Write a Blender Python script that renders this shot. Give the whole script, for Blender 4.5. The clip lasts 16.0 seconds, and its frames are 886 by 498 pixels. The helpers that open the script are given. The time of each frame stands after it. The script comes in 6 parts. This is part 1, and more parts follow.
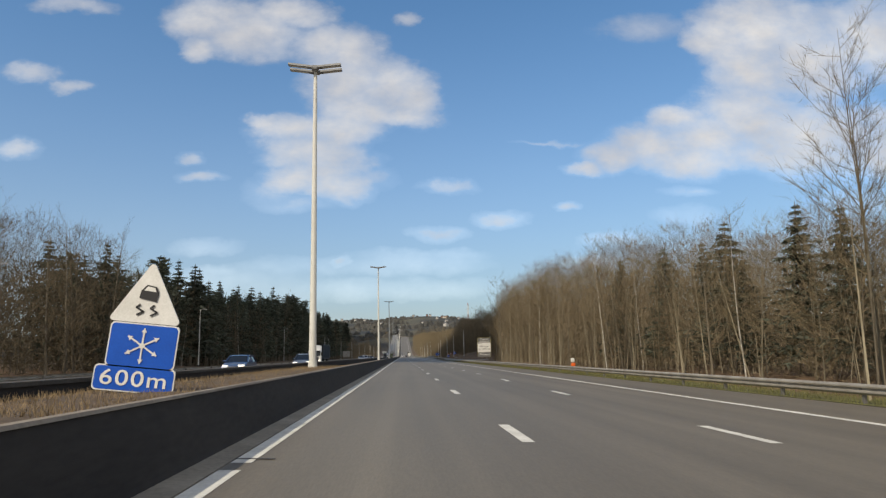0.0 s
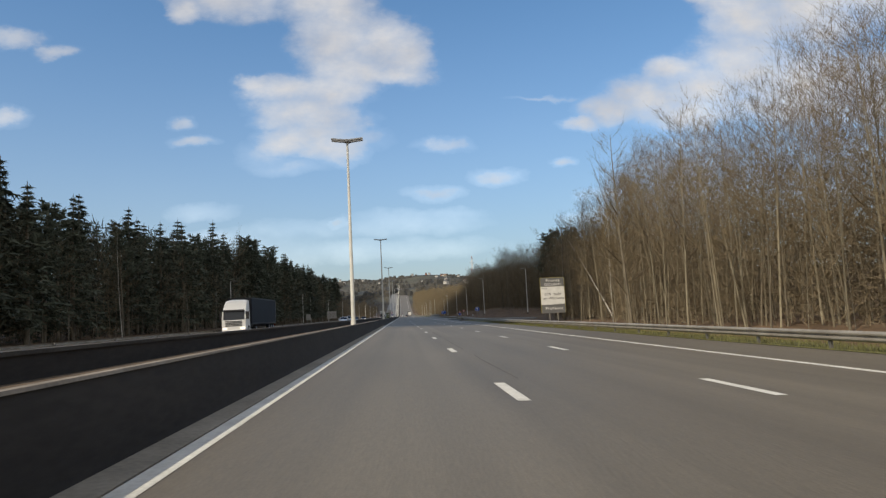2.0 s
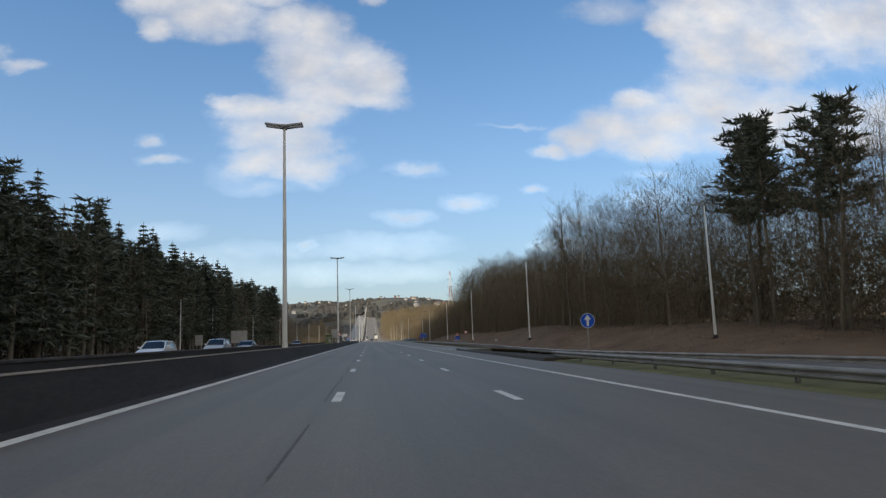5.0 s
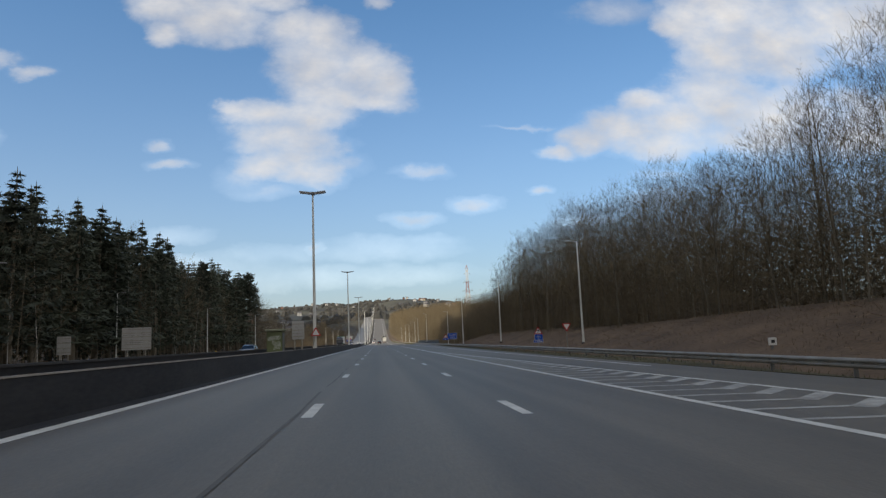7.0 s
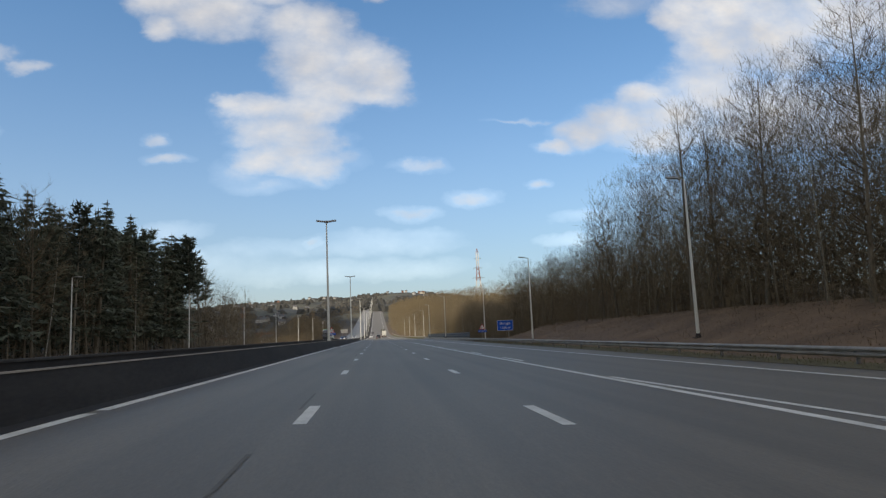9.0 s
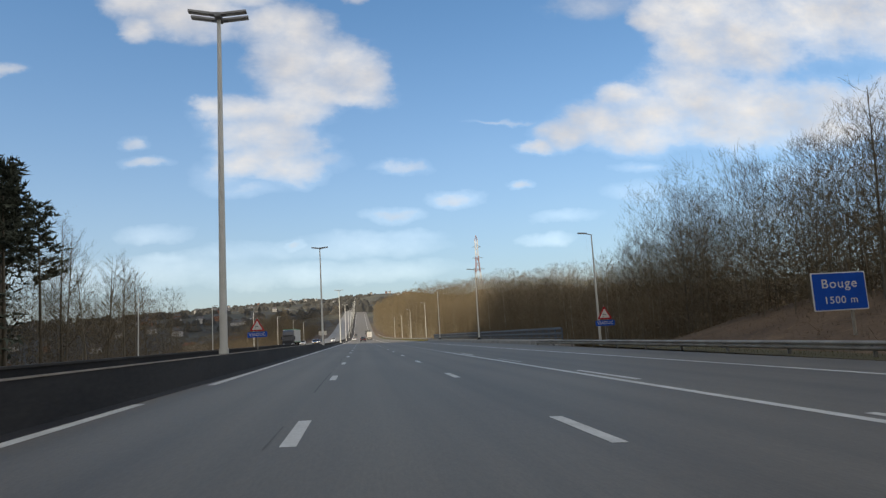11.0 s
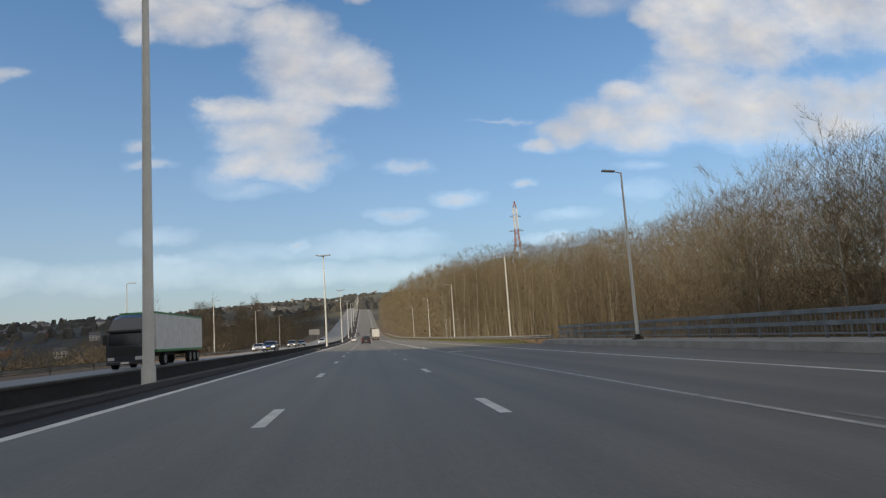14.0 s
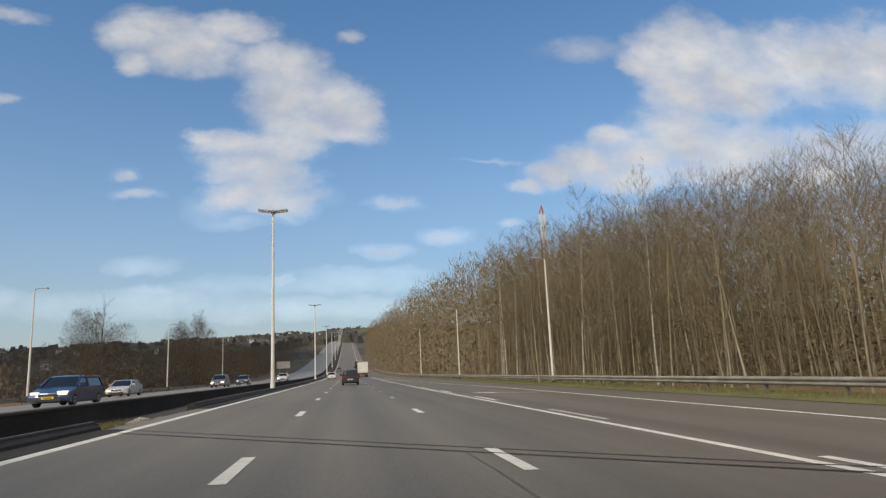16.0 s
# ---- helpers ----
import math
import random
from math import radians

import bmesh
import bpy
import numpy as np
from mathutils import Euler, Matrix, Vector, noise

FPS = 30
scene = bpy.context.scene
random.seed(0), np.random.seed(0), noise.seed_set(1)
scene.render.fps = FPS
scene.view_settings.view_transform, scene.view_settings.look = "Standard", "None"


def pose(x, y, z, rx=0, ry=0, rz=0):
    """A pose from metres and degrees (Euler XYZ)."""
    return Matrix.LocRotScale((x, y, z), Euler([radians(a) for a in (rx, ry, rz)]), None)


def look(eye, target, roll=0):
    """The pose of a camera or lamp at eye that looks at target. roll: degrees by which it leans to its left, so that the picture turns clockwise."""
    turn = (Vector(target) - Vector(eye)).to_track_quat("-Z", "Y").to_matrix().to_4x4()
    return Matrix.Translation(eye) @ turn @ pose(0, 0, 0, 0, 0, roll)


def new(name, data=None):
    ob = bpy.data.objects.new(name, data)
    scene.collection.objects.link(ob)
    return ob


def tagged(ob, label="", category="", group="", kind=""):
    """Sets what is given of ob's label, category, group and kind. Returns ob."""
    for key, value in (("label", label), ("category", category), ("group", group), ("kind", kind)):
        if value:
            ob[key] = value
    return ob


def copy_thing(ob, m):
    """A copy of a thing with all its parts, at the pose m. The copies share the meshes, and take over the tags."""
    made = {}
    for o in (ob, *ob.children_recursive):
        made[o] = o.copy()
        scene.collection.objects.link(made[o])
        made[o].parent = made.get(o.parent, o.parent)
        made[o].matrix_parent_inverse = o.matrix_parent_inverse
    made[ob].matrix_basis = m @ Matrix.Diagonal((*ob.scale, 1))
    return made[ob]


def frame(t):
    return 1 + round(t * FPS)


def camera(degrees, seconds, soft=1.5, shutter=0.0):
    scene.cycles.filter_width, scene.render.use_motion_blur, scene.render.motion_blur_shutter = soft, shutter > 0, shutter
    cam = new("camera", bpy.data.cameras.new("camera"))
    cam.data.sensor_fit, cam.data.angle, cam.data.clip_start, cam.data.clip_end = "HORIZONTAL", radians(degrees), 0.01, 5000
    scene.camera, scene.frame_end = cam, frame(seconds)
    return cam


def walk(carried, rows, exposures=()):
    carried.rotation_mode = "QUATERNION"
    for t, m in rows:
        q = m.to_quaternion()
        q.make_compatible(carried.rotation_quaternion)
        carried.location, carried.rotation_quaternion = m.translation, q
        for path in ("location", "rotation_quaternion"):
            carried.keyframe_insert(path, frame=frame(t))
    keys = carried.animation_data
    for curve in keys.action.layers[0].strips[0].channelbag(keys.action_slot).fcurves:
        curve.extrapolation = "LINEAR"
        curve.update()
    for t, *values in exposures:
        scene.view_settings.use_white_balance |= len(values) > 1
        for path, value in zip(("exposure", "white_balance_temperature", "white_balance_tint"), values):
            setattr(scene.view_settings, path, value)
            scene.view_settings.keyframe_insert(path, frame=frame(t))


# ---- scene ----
cam = camera(68.4, 16.0, soft=1.35)
PATH = [
    (0, (-1.859, 0.000, 1.303), (-1.215, 9.849, 2.911), -1.28),
    (0.5, (-2.104, 15.174, 1.310), (-1.374, 25.076, 2.508), 0.56),
    (1, (-1.803, 31.725, 1.301), (-1.164, 41.657, 2.279), -2.46),
    (1.5, (-1.759, 47.470, 1.299), (-0.937, 57.392, 2.245), -3.47),
    (2, (-1.697, 62.999, 1.297), (-1.030, 72.927, 2.283), -2.78),
    (2.5, (-1.452, 78.112, 1.290), (-0.975, 88.051, 2.287), -1.65),
    (3, (-0.919, 95.372, 1.273), (-0.045, 105.271, 2.388), -2.47),
    (5.5, (0.915, 174.866, 1.215), (2.070, 184.708, 2.555), -1.95),
    (6, (1.075, 191.483, 1.210), (2.188, 201.339, 2.484), -1.50),
    (6.5, (1.218, 207.299, 1.206), (2.273, 217.139, 2.638), -2.67),
    (7, (1.234, 223.546, 1.205), (2.259, 233.398, 2.578), -2.43),
    (7.5, (1.304, 239.177, 1.203), (2.223, 249.039, 2.578), -2.99),
    (8, (1.312, 255.009, 1.203), (2.065, 264.900, 2.467), -1.74),
    (10.5, (0.850, 336.213, 1.217), (2.370, 346.011, 2.518), -4.51),
    (11, (0.900, 351.850, 1.216), (2.212, 361.680, 2.503), -3.38),
    (11.5, (1.007, 367.893, 1.212), (2.397, 377.680, 2.718), -2.90),
    (12, (1.065, 384.103, 1.211), (2.370, 393.922, 2.578), -1.75),
    (12.5, (1.233, 400.515, 1.205), (2.271, 410.346, 2.715), -2.08),
    (13, (1.302, 417.200, 1.203), (2.286, 427.036, 2.715), -1.99),
    (13.5, (1.514, 433.295, 1.197), (2.724, 443.075, 2.894), -3.79),
    (14, (1.611, 449.917, 1.194), (2.867, 459.754, 2.476), -3.88),
    (14.5, (1.640, 465.645, 1.193), (3.194, 475.412, 2.667), -4.28),
    (15, (1.619, 481.905, 1.193), (3.108, 491.647, 2.885), -3.96),
    (15.5, (1.524, 498.180, 1.196), (3.021, 507.929, 2.842), -3.94),
    (16, (1.482, 514.398, 1.198), (2.965, 524.116, 3.032), -2.59),
]
EXPOSURES = [(0.0, -0.08, 6900, 10), (3.2, -0.05, 6900, 10), (5.4, 0.1, 6900, 10), (6.6, 0.0, 6900, 10), (8.2, 0.0, 6900, 10), (10.3, 0.16, 7120, 10), (11.0, 0.1, 7120, 10), (12.0, -0.1, 7060, 10), (14.0, -0.12, 7040, 10), (16.0, -0.14, 6960, 10)]
walk(cam, [(t, look(eye, target, roll)) for t, eye, target, roll in PATH], EXPOSURES)

# ---- sky, sun ----
SUN_AZ = radians(-139.0)          # the sun stands behind and to the left of the way
SUN_EL = radians(40.0)
SUN_DIR = Vector((math.sin(SUN_AZ) * math.cos(SUN_EL), math.cos(SUN_AZ) * math.cos(SUN_EL), math.sin(SUN_EL)))

# Clouds: middle (x/y, z/y) and half-sizes of each puff
CLOUD_BIG = [(-0.296, 0.543, 0.082, 0.05), (-0.239, 0.513, 0.092, 0.044), (-0.317, 0.49, 0.034, 0.026), (-0.173, 0.555, 0.067, 0.033),
             (-0.124, 0.502, 0.058, 0.041), (-0.066, 0.488, 0.056, 0.046), (-0.089, 0.44, 0.073, 0.055), (-0.022, 0.431, 0.072, 0.057),
             (0.027, 0.412, 0.05, 0.048), (-0.009, 0.377, 0.082, 0.019), (-0.172, 0.363, 0.071, 0.026), (-0.215, 0.372, 0.034, 0.013),
             (-0.146, 0.329, 0.082, 0.038), (-0.107, 0.301, 0.074, 0.038), (-0.163, 0.279, 0.058, 0.029), (-0.094, 0.267, 0.065, 0.027),
             (-0.09, 0.357, 0.085, 0.03), (-0.075, 0.385, 0.07, 0.035)]
CLOUD_RIGHT = [(0.29, 0.296, 0.037, 0.012), (0.353, 0.313, 0.066, 0.029), (0.411, 0.332, 0.072, 0.041), (0.454, 0.376, 0.049, 0.026),
               (0.477, 0.303, 0.107, 0.032), (0.546, 0.518, 0.073, 0.06), (0.509, 0.502, 0.042, 0.023), (0.62, 0.54, 0.113, 0.074),
               (0.591, 0.457, 0.083, 0.061), (0.587, 0.376, 0.105, 0.068), (0.695, 0.478, 0.114, 0.083), (0.7, 0.351, 0.153, 0.062),
               (0.826, 0.522, 0.138, 0.086), (0.845, 0.356, 0.125, 0.051), (0.988, 0.524, 0.164, 0.103), (1.003, 0.351, 0.172, 0.068),
               (1.176, 0.462, 0.179, 0.12), (0.66, 0.315, 0.13, 0.045), (0.81, 0.31, 0.14, 0.045), (0.5, 0.345, 0.08, 0.04)]
CLOUD_SMALL = [(-0.327, 0.314, 0.025, 0.013), (-0.308, 0.281, 0.042, 0.011), (0.078, 0.261, 0.054, 0.016), (0.157, 0.213, 0.056, 0.016),
               (0.058, 0.189, 0.055, 0.015), (0.258, 0.231, 0.023, 0.01), (0.017, 0.548, 0.028, 0.018), (-0.095, 0.144, 0.022, 0.01),
               (-0.574, 0.45, 0.051, 0.019), (-0.513, 0.431, 0.038, 0.013), (-0.586, 0.328, 0.042, 0.02), (-0.518, 0.565, 0.079, 0.018)]
CLOUD_LOW = [(0.026, 0.143, 0.131, 0.021), (-0.026, 0.138, 0.078, 0.016), (-0.296, 0.175, 0.062, 0.016), (-0.27, 0.132, 0.051, 0.013),
             (0.472, 0.252, 0.053, 0.01), (0.459, 0.213, 0.067, 0.019), (0.333, 0.173, 0.067, 0.013), (0.303, 0.137, 0.05, 0.012),
             (0.708, 0.171, 0.055, 0.012), (0.776, 0.233, 0.096, 0.022), (0.891, 0.246, 0.093, 0.03), (0.061, 0.155, 0.092, 0.012),
             (-0.197, 0.257, 0.051, 0.027), (-0.05, 0.274, 0.053, 0.02), (-0.163, 0.239, 0.068, 0.014), (0.25, 0.335, 0.079, 0.004),
             (0.418, 0.537, 0.089, 0.031), (-0.53, 0.125, 0.08, 0.03), (-0.31, 0.115, 0.2, 0.028), (-0.16, 0.14, 0.09, 0.02),
             (-0.05, 0.1, 0.22, 0.022)]


def build_sky():
    world = bpy.data.worlds.new("sky")
    scene.world = world
    world.use_nodes = True
    nt = world.node_tree
    nt.nodes.clear()
    N, L = nt.nodes.new, nt.links.new

    def math_node(op, a, b=None, c=None, clamp=False):
        n = N("ShaderNodeMath")
        n.operation, n.use_clamp = op, clamp
        for i, v in enumerate((a, b, c)):
            if v is None:
                continue
            if isinstance(v, (int, float)):
                n.inputs[i].default_value = v
            else:
                L(v, n.inputs[i])
        return n.outputs[0]

    def vec_node(op, a, b):
        n = N("ShaderNodeVectorMath")
        n.operation = op
        for i, v in enumerate((a, b)):
            if isinstance(v, tuple):
                n.inputs[i].default_value = v
            elif v is not None:
                L(v, n.inputs[i])
        return n

    sky = N("ShaderNodeTexSky")
    sky.sky_type, sky.sun_disc = "NISHITA", False
    sky.sun_elevation, sky.sun_rotation = SUN_EL, SUN_AZ
    sky.altitude, sky.air_density, sky.dust_density, sky.ozone_density = 200, 1.0, 0.1, 3.0
    coord = N("ShaderNodeTexCoord").outputs["Generated"]
    xyz = N("ShaderNodeSeparateXYZ")
    L(coord, xyz.inputs[0])
    depth = math_node("MAXIMUM", math_node("ABSOLUTE", xyz.outputs[1]), 0.05)
    flat = N("ShaderNodeCombineXYZ")
    L(math_node("DIVIDE", xyz.outputs[0], depth), flat.inputs[0])
    L(math_node("DIVIDE", xyz.outputs[2], depth), flat.inputs[1])

    def fbm(vector, scale, detail, rough):
        n = N("ShaderNodeTexNoise")
        n.inputs["Scale"].default_value, n.inputs["Detail"].default_value, n.inputs["Roughness"].default_value = scale, detail, rough
        L(vector, n.inputs["Vector"])
        return n

    stretched = vec_node("MULTIPLY", flat.outputs[0], (1.0, 1.5, 1.0)).outputs[0]
    warp = fbm(stretched, 9.0, 5.0, 0.6)
    push = vec_node("MULTIPLY", vec_node("SUBTRACT", warp.outputs["Color"], (0.5, 0.5, 0.5)).outputs[0], (0.075, 0.045, 0.0)).outputs[0]
    place = vec_node("ADD", flat.outputs[0], push).outputs[0]

    def group(puffs):
        best = None
        for u, v, ru, rv in puffs:
            off = vec_node("MULTIPLY", vec_node("SUBTRACT", place, (u, v, 0.0)).outputs[0], (1 / ru, 1 / rv, 0.0)).outputs[0]
            dot = vec_node("DOT_PRODUCT", off, None)
            L(off, dot.inputs[1])
            own = math_node("SUBTRACT", 1.0, dot.outputs["Value"])
            best = own if best is None else math_node("SMOOTH_MAX", best, own, 0.5)
        return best

    bump = fbm(stretched, 16.0, 7.0, 0.62).outputs[0]
    detail = math_node("MULTIPLY_ADD", bump, 1.5, -0.7)

    def cover(puffs, gain, lift):
        return math_node("MULTIPLY", math_node("ADD", math_node("ADD", group(puffs), lift), detail), gain, clamp=True)

    dense = math_node("MAXIMUM", cover(CLOUD_BIG, 0.6, 0.34), cover(CLOUD_RIGHT, 0.6, 0.42))
    thin = math_node("MAXIMUM", cover(CLOUD_SMALL, 0.55, 0.1), math_node("MULTIPLY", cover(CLOUD_LOW, 0.6, 0.15), 0.6))
    # near-closed cloud added behind, beside and overhead, out of view, to whiten ambient light
    wide = fbm(stretched, 2.6, 6.0, 0.55).outputs[0]
    behind = math_node("LESS_THAN", xyz.outputs[1], 0.25)
    rest = math_node("MULTIPLY", math_node("MULTIPLY", math_node("SUBTRACT", wide, 0.22), 5.0, clamp=True), behind)
    veil = math_node("MULTIPLY", math_node("MULTIPLY", math_node("SUBTRACT", wide, 0.42), 1.6, clamp=True), 0.10)
    mask = math_node("MAXIMUM", math_node("MAXIMUM", dense, thin), math_node("MAXIMUM", rest, veil))
    above = math_node("MULTIPLY", math_node("MULTIPLY_ADD", xyz.outputs[2], 25.0, 0.0, clamp=True), 0.93)
    low_haze = math_node("MULTIPLY", math_node("POWER", math_node("SUBTRACT", 1.0, math_node("ABSOLUTE", xyz.outputs[2])), 3.9), 0.94)
    low_haze = math_node("MAXIMUM", low_haze, math_node("POWER", math_node("SUBTRACT", 1.0, math_node("ABSOLUTE", xyz.outputs[2])), 11.0))
    cloudy = math_node("MULTIPLY", mask, above)
    mask = math_node("MAXIMUM", cloudy, low_haze)

    tone = N("ShaderNodeMix")
    tone.data_type = "RGBA"
    tone.inputs[6].default_value, tone.inputs[7].default_value = (0.58, 0.59, 0.63, 1), (0.82, 0.82, 0.83, 1)
    L(math_node("MULTIPLY_ADD", fbm(stretched, 7.0, 4.0, 0.55).outputs[0], 2.6, -0.85, clamp=True), tone.inputs[0])

    low = N("ShaderNodeMix")
    low.data_type = "RGBA"
    low.inputs[7].default_value = (0.415, 0.412, 0.435, 1)
    L(math_node("MULTIPLY_ADD", cloudy, -2.2, 1.0, clamp=True), low.inputs[0])
    L(tone.outputs[2], low.inputs[6])
    clear, cloud, mix, out = N("ShaderNodeBackground"), N("ShaderNodeBackground"), N("ShaderNodeMixShader"), N("ShaderNodeOutputWorld")
    L(vec_node("MULTIPLY", sky.outputs[0], (0.58, 0.985, 1.17)).outputs[0], clear.inputs[0])
    clear.inputs[1].default_value = SKY_STRENGTH
    L(low.outputs[2], cloud.inputs[0])
    cloud.inputs[1].default_value = CLOUD_STRENGTH
    L(mask, mix.inputs[0])
    L(clear.outputs[0], mix.inputs[1])
    L(cloud.outputs[0], mix.inputs[2])
    L(mix.outputs[0], out.inputs[0])


SKY_STRENGTH, CLOUD_STRENGTH = 0.145, 1.05
build_sky()
sun = new("sun", bpy.data.lights.new("sun", "SUN"))
sun.data.energy, sun.data.angle, sun.data.color = 4.0, radians(0.53), (1.0, 0.905, 0.76)
sun.matrix_world = look((0, 0, 300), Vector((0, 0, 300)) - SUN_DIR)


def shading_cloud(over, wide, deep, far=900.0, slant=0.0):
    """An unseen cloud between the sun and the ground it shades."""
    mid = Vector(over)
    vs, fs = [], []
    rows, cols = 24, 160
    for i in range(rows + 1):
        lat = math.pi * (i / rows - 0.5)
        for j in range(cols):
            a = 2 * math.pi * j / cols
            d = Vector((math.cos(a) * math.cos(lat), math.sin(a) * math.cos(lat), math.sin(lat)))
            sq = max(abs(d.x), abs(d.y), 0.001) / max(math.hypot(d.x, d.y), 0.001)
            k = (1.0 / sq) ** 0.75 * (1 + 0.07 * noise.noise(d * 3.0) + 0.04 * noise.noise(d * 9.0))
            x = d.x * wide * k
            vs.append((x, d.y * deep * k - slant * max(-45.0, min(45.0, x)) * max(0.0, d.y) ** 0.5, d.z * 34 * k))
    for i in range(rows):
        for j in range(cols):
            a, b = i * cols + j, i * cols + (j + 1) % cols
            fs.append((a, b, b + cols, a + cols))
    me = bpy.data.meshes.new("cloud")
    me.from_pydata(vs, [], fs)
    me.materials.append(plain("vapour", (0.85, 0.86, 0.88), 1.0))
    ob = new("cloud", me)
    ob.location = mid + SUN_DIR * far
    return tagged(ob, "broad flat cumulus cloud out of view that shades the ground below", "cloud", kind="structure")

# ---- materials ----
def material(name, base, dark=None, rough=0.85, scale=3.0, fine=40.0, bump=0.15, metal=0.0, amount=0.5, stretch=(1, 1, 1), vary=0.0, spec=0.3):
    """A surface with a blend of two tones at two scales, fine relief and, with vary, a tone of its own for each object."""
    m = bpy.data.materials.new(name)
    m.use_nodes = True
    nt = m.node_tree
    N, L = nt.nodes.new, nt.links.new
    b = nt.nodes["Principled BSDF"]
    b.inputs["Roughness"].default_value, b.inputs["Metallic"].default_value = rough, metal
    b.inputs["Specular IOR Level"].default_value = spec
    if dark is None:
        dark = tuple(0.72 * v for v in base)
    coord = N("ShaderNodeTexCoord")
    scaled = N("ShaderNodeMapping")
    scaled.inputs["Scale"].default_value = stretch
    L(coord.outputs["Object"], scaled.inputs[0])
    big, small = N("ShaderNodeTexNoise"), N("ShaderNodeTexNoise")
    for n, s, d in ((big, scale, 5.0), (small, fine, 3.0)):
        n.inputs["Scale"].default_value, n.inputs["Detail"].default_value = s, d
        L(scaled.outputs[0], n.inputs["Vector"])
    add = N("ShaderNodeMath")
    add.operation = "MULTIPLY_ADD"
    L(small.outputs[0], add.inputs[0])
    add.inputs[1].default_value = 0.6
    L(big.outputs[0], add.inputs[2])
    ramp = N("ShaderNodeMapRange")
    ramp.inputs["From Min"].default_value, ramp.inputs["From Max"].default_value = 0.8 - 0.25 / amount * 0.5, 0.8 + 0.25 / amount * 0.5
    L(add.outputs[0], ramp.inputs[0])
    mix = N("ShaderNodeMix")
    mix.data_type = "RGBA"
    mix.inputs[6].default_value, mix.inputs[7].default_value = (*dark, 1), (*base, 1)
    L(ramp.outputs[0], mix.inputs[0])
    colour = mix.outputs[2]
    if vary:
        info, hsv, lift = N("ShaderNodeObjectInfo"), N("ShaderNodeHueSaturation"), N("ShaderNodeMapRange")
        lift.inputs["To Min"].default_value, lift.inputs["To Max"].default_value = 1 - vary, 1 + vary
        L(info.outputs["Random"], lift.inputs[0])
        L(lift.outputs[0], hsv.inputs["Value"])
        L(colour, hsv.inputs["Color"])
        colour = hsv.outputs[0]
    L(colour, b.inputs["Base Color"])
    if bump:
        bp = N("ShaderNodeBump")
        bp.inputs["Strength"].default_value, bp.inputs["Distance"].default_value = bump, 0.02
        L(small.outputs[0], bp.inputs["Height"])
        L(bp.outputs[0], b.inputs["Normal"])
    return m


def plain(name, base, rough=0.5, metal=0.0, spec=0.5, coat=0.0):
    m = bpy.data.materials.new(name)
    m.use_nodes = True
    b = m.node_tree.nodes["Principled BSDF"]
    b.inputs["Base Color"].default_value = (*base, 1)
    b.inputs["Roughness"].default_value, b.inputs["Metallic"].default_value = rough, metal
    b.inputs["Specular IOR Level"].default_value, b.inputs["Coat Weight"].default_value = spec, coat
    return m


def glowing(name, base, strength):
    m = plain(name, base, 0.2)
    b = m.node_tree.nodes["Principled BSDF"]
    b.inputs["Emission Color"].default_value, b.inputs["Emission Strength"].default_value = (*base, 1), strength
    return m


def asphalt_material(name, base, dark):
    """Asphalt with aggregate grain, long wheel-track streaks and broad stains."""
    m = material(name, base, dark, rough=0.6, scale=0.35, fine=28.0, bump=0.3, amount=0.45, stretch=(1.0, 0.16, 1.0), spec=0.5)
    nt = m.node_tree
    N, L = nt.nodes.new, nt.links.new
    b = nt.nodes["Principled BSDF"]
    old = b.inputs["Base Color"].links[0].from_socket
    coord, mp, tracks = N("ShaderNodeTexCoord"), N("ShaderNodeMapping"), N("ShaderNodeTexNoise")
    mp.inputs["Scale"].default_value = (1.1, 0.006, 1.0)
    L(coord.outputs["Object"], mp.inputs[0])
    L(mp.outputs[0], tracks.inputs["Vector"])
    tracks.inputs["Scale"].default_value, tracks.inputs["Detail"].default_value = 1.0, 4.0
    grain = N("ShaderNodeTexVoronoi")
    grain.inputs["Scale"].default_value = 55.0
    L(coord.outputs["Object"], grain.inputs["Vector"])
    a, c = N("ShaderNodeMapRange"), N("ShaderNodeMapRange")
    a.inputs["From Min"].default_value, a.inputs["From Max"].default_value = 0.3, 0.7
    a.inputs["To Min"].default_value, a.inputs["To Max"].default_value = 0.8, 1.14
    L(tracks.outputs[0], a.inputs[0])
    c.inputs["To Min"].default_value, c.inputs["To Max"].default_value = 0.9, 1.12
    L(grain.outputs["Color"], c.inputs[0])
    times, hsv = N("ShaderNodeMath"), N("ShaderNodeHueSaturation")
    times.operation = "MULTIPLY"
    L(a.outputs[0], times.inputs[0])
    L(c.outputs[0], times.inputs[1])
    L(times.outputs[0], hsv.inputs["Value"])
    L(old, hsv.inputs["Color"])
    L(hsv.outputs[0], b.inputs["Base Color"])
    return m


ASPHALT = asphalt_material("asphalt", (0.152, 0.131, 0.097), (0.106, 0.091, 0.068))
ASPHALT_RAMP = asphalt_material("ramp_asphalt", (0.145, 0.133, 0.112), (0.105, 0.096, 0.082))
ASPHALT_FAR = asphalt_material("far_asphalt", (0.2, 0.19, 0.17), (0.15, 0.14, 0.125))
PAINT_WHITE = material("road_paint", (0.72, 0.71, 0.66), (0.42, 0.41, 0.37), rough=0.7, scale=1.5, fine=18, amount=0.35)
PAINT_WORN = material("worn_road_paint", (0.5, 0.49, 0.45), (0.22, 0.21, 0.19), rough=0.75, scale=3, fine=22, amount=0.4)
PAINT_FADED = material("faded_road_paint", (0.27, 0.26, 0.235), (0.15, 0.142, 0.125), rough=0.75, scale=3, fine=22, amount=0.4)
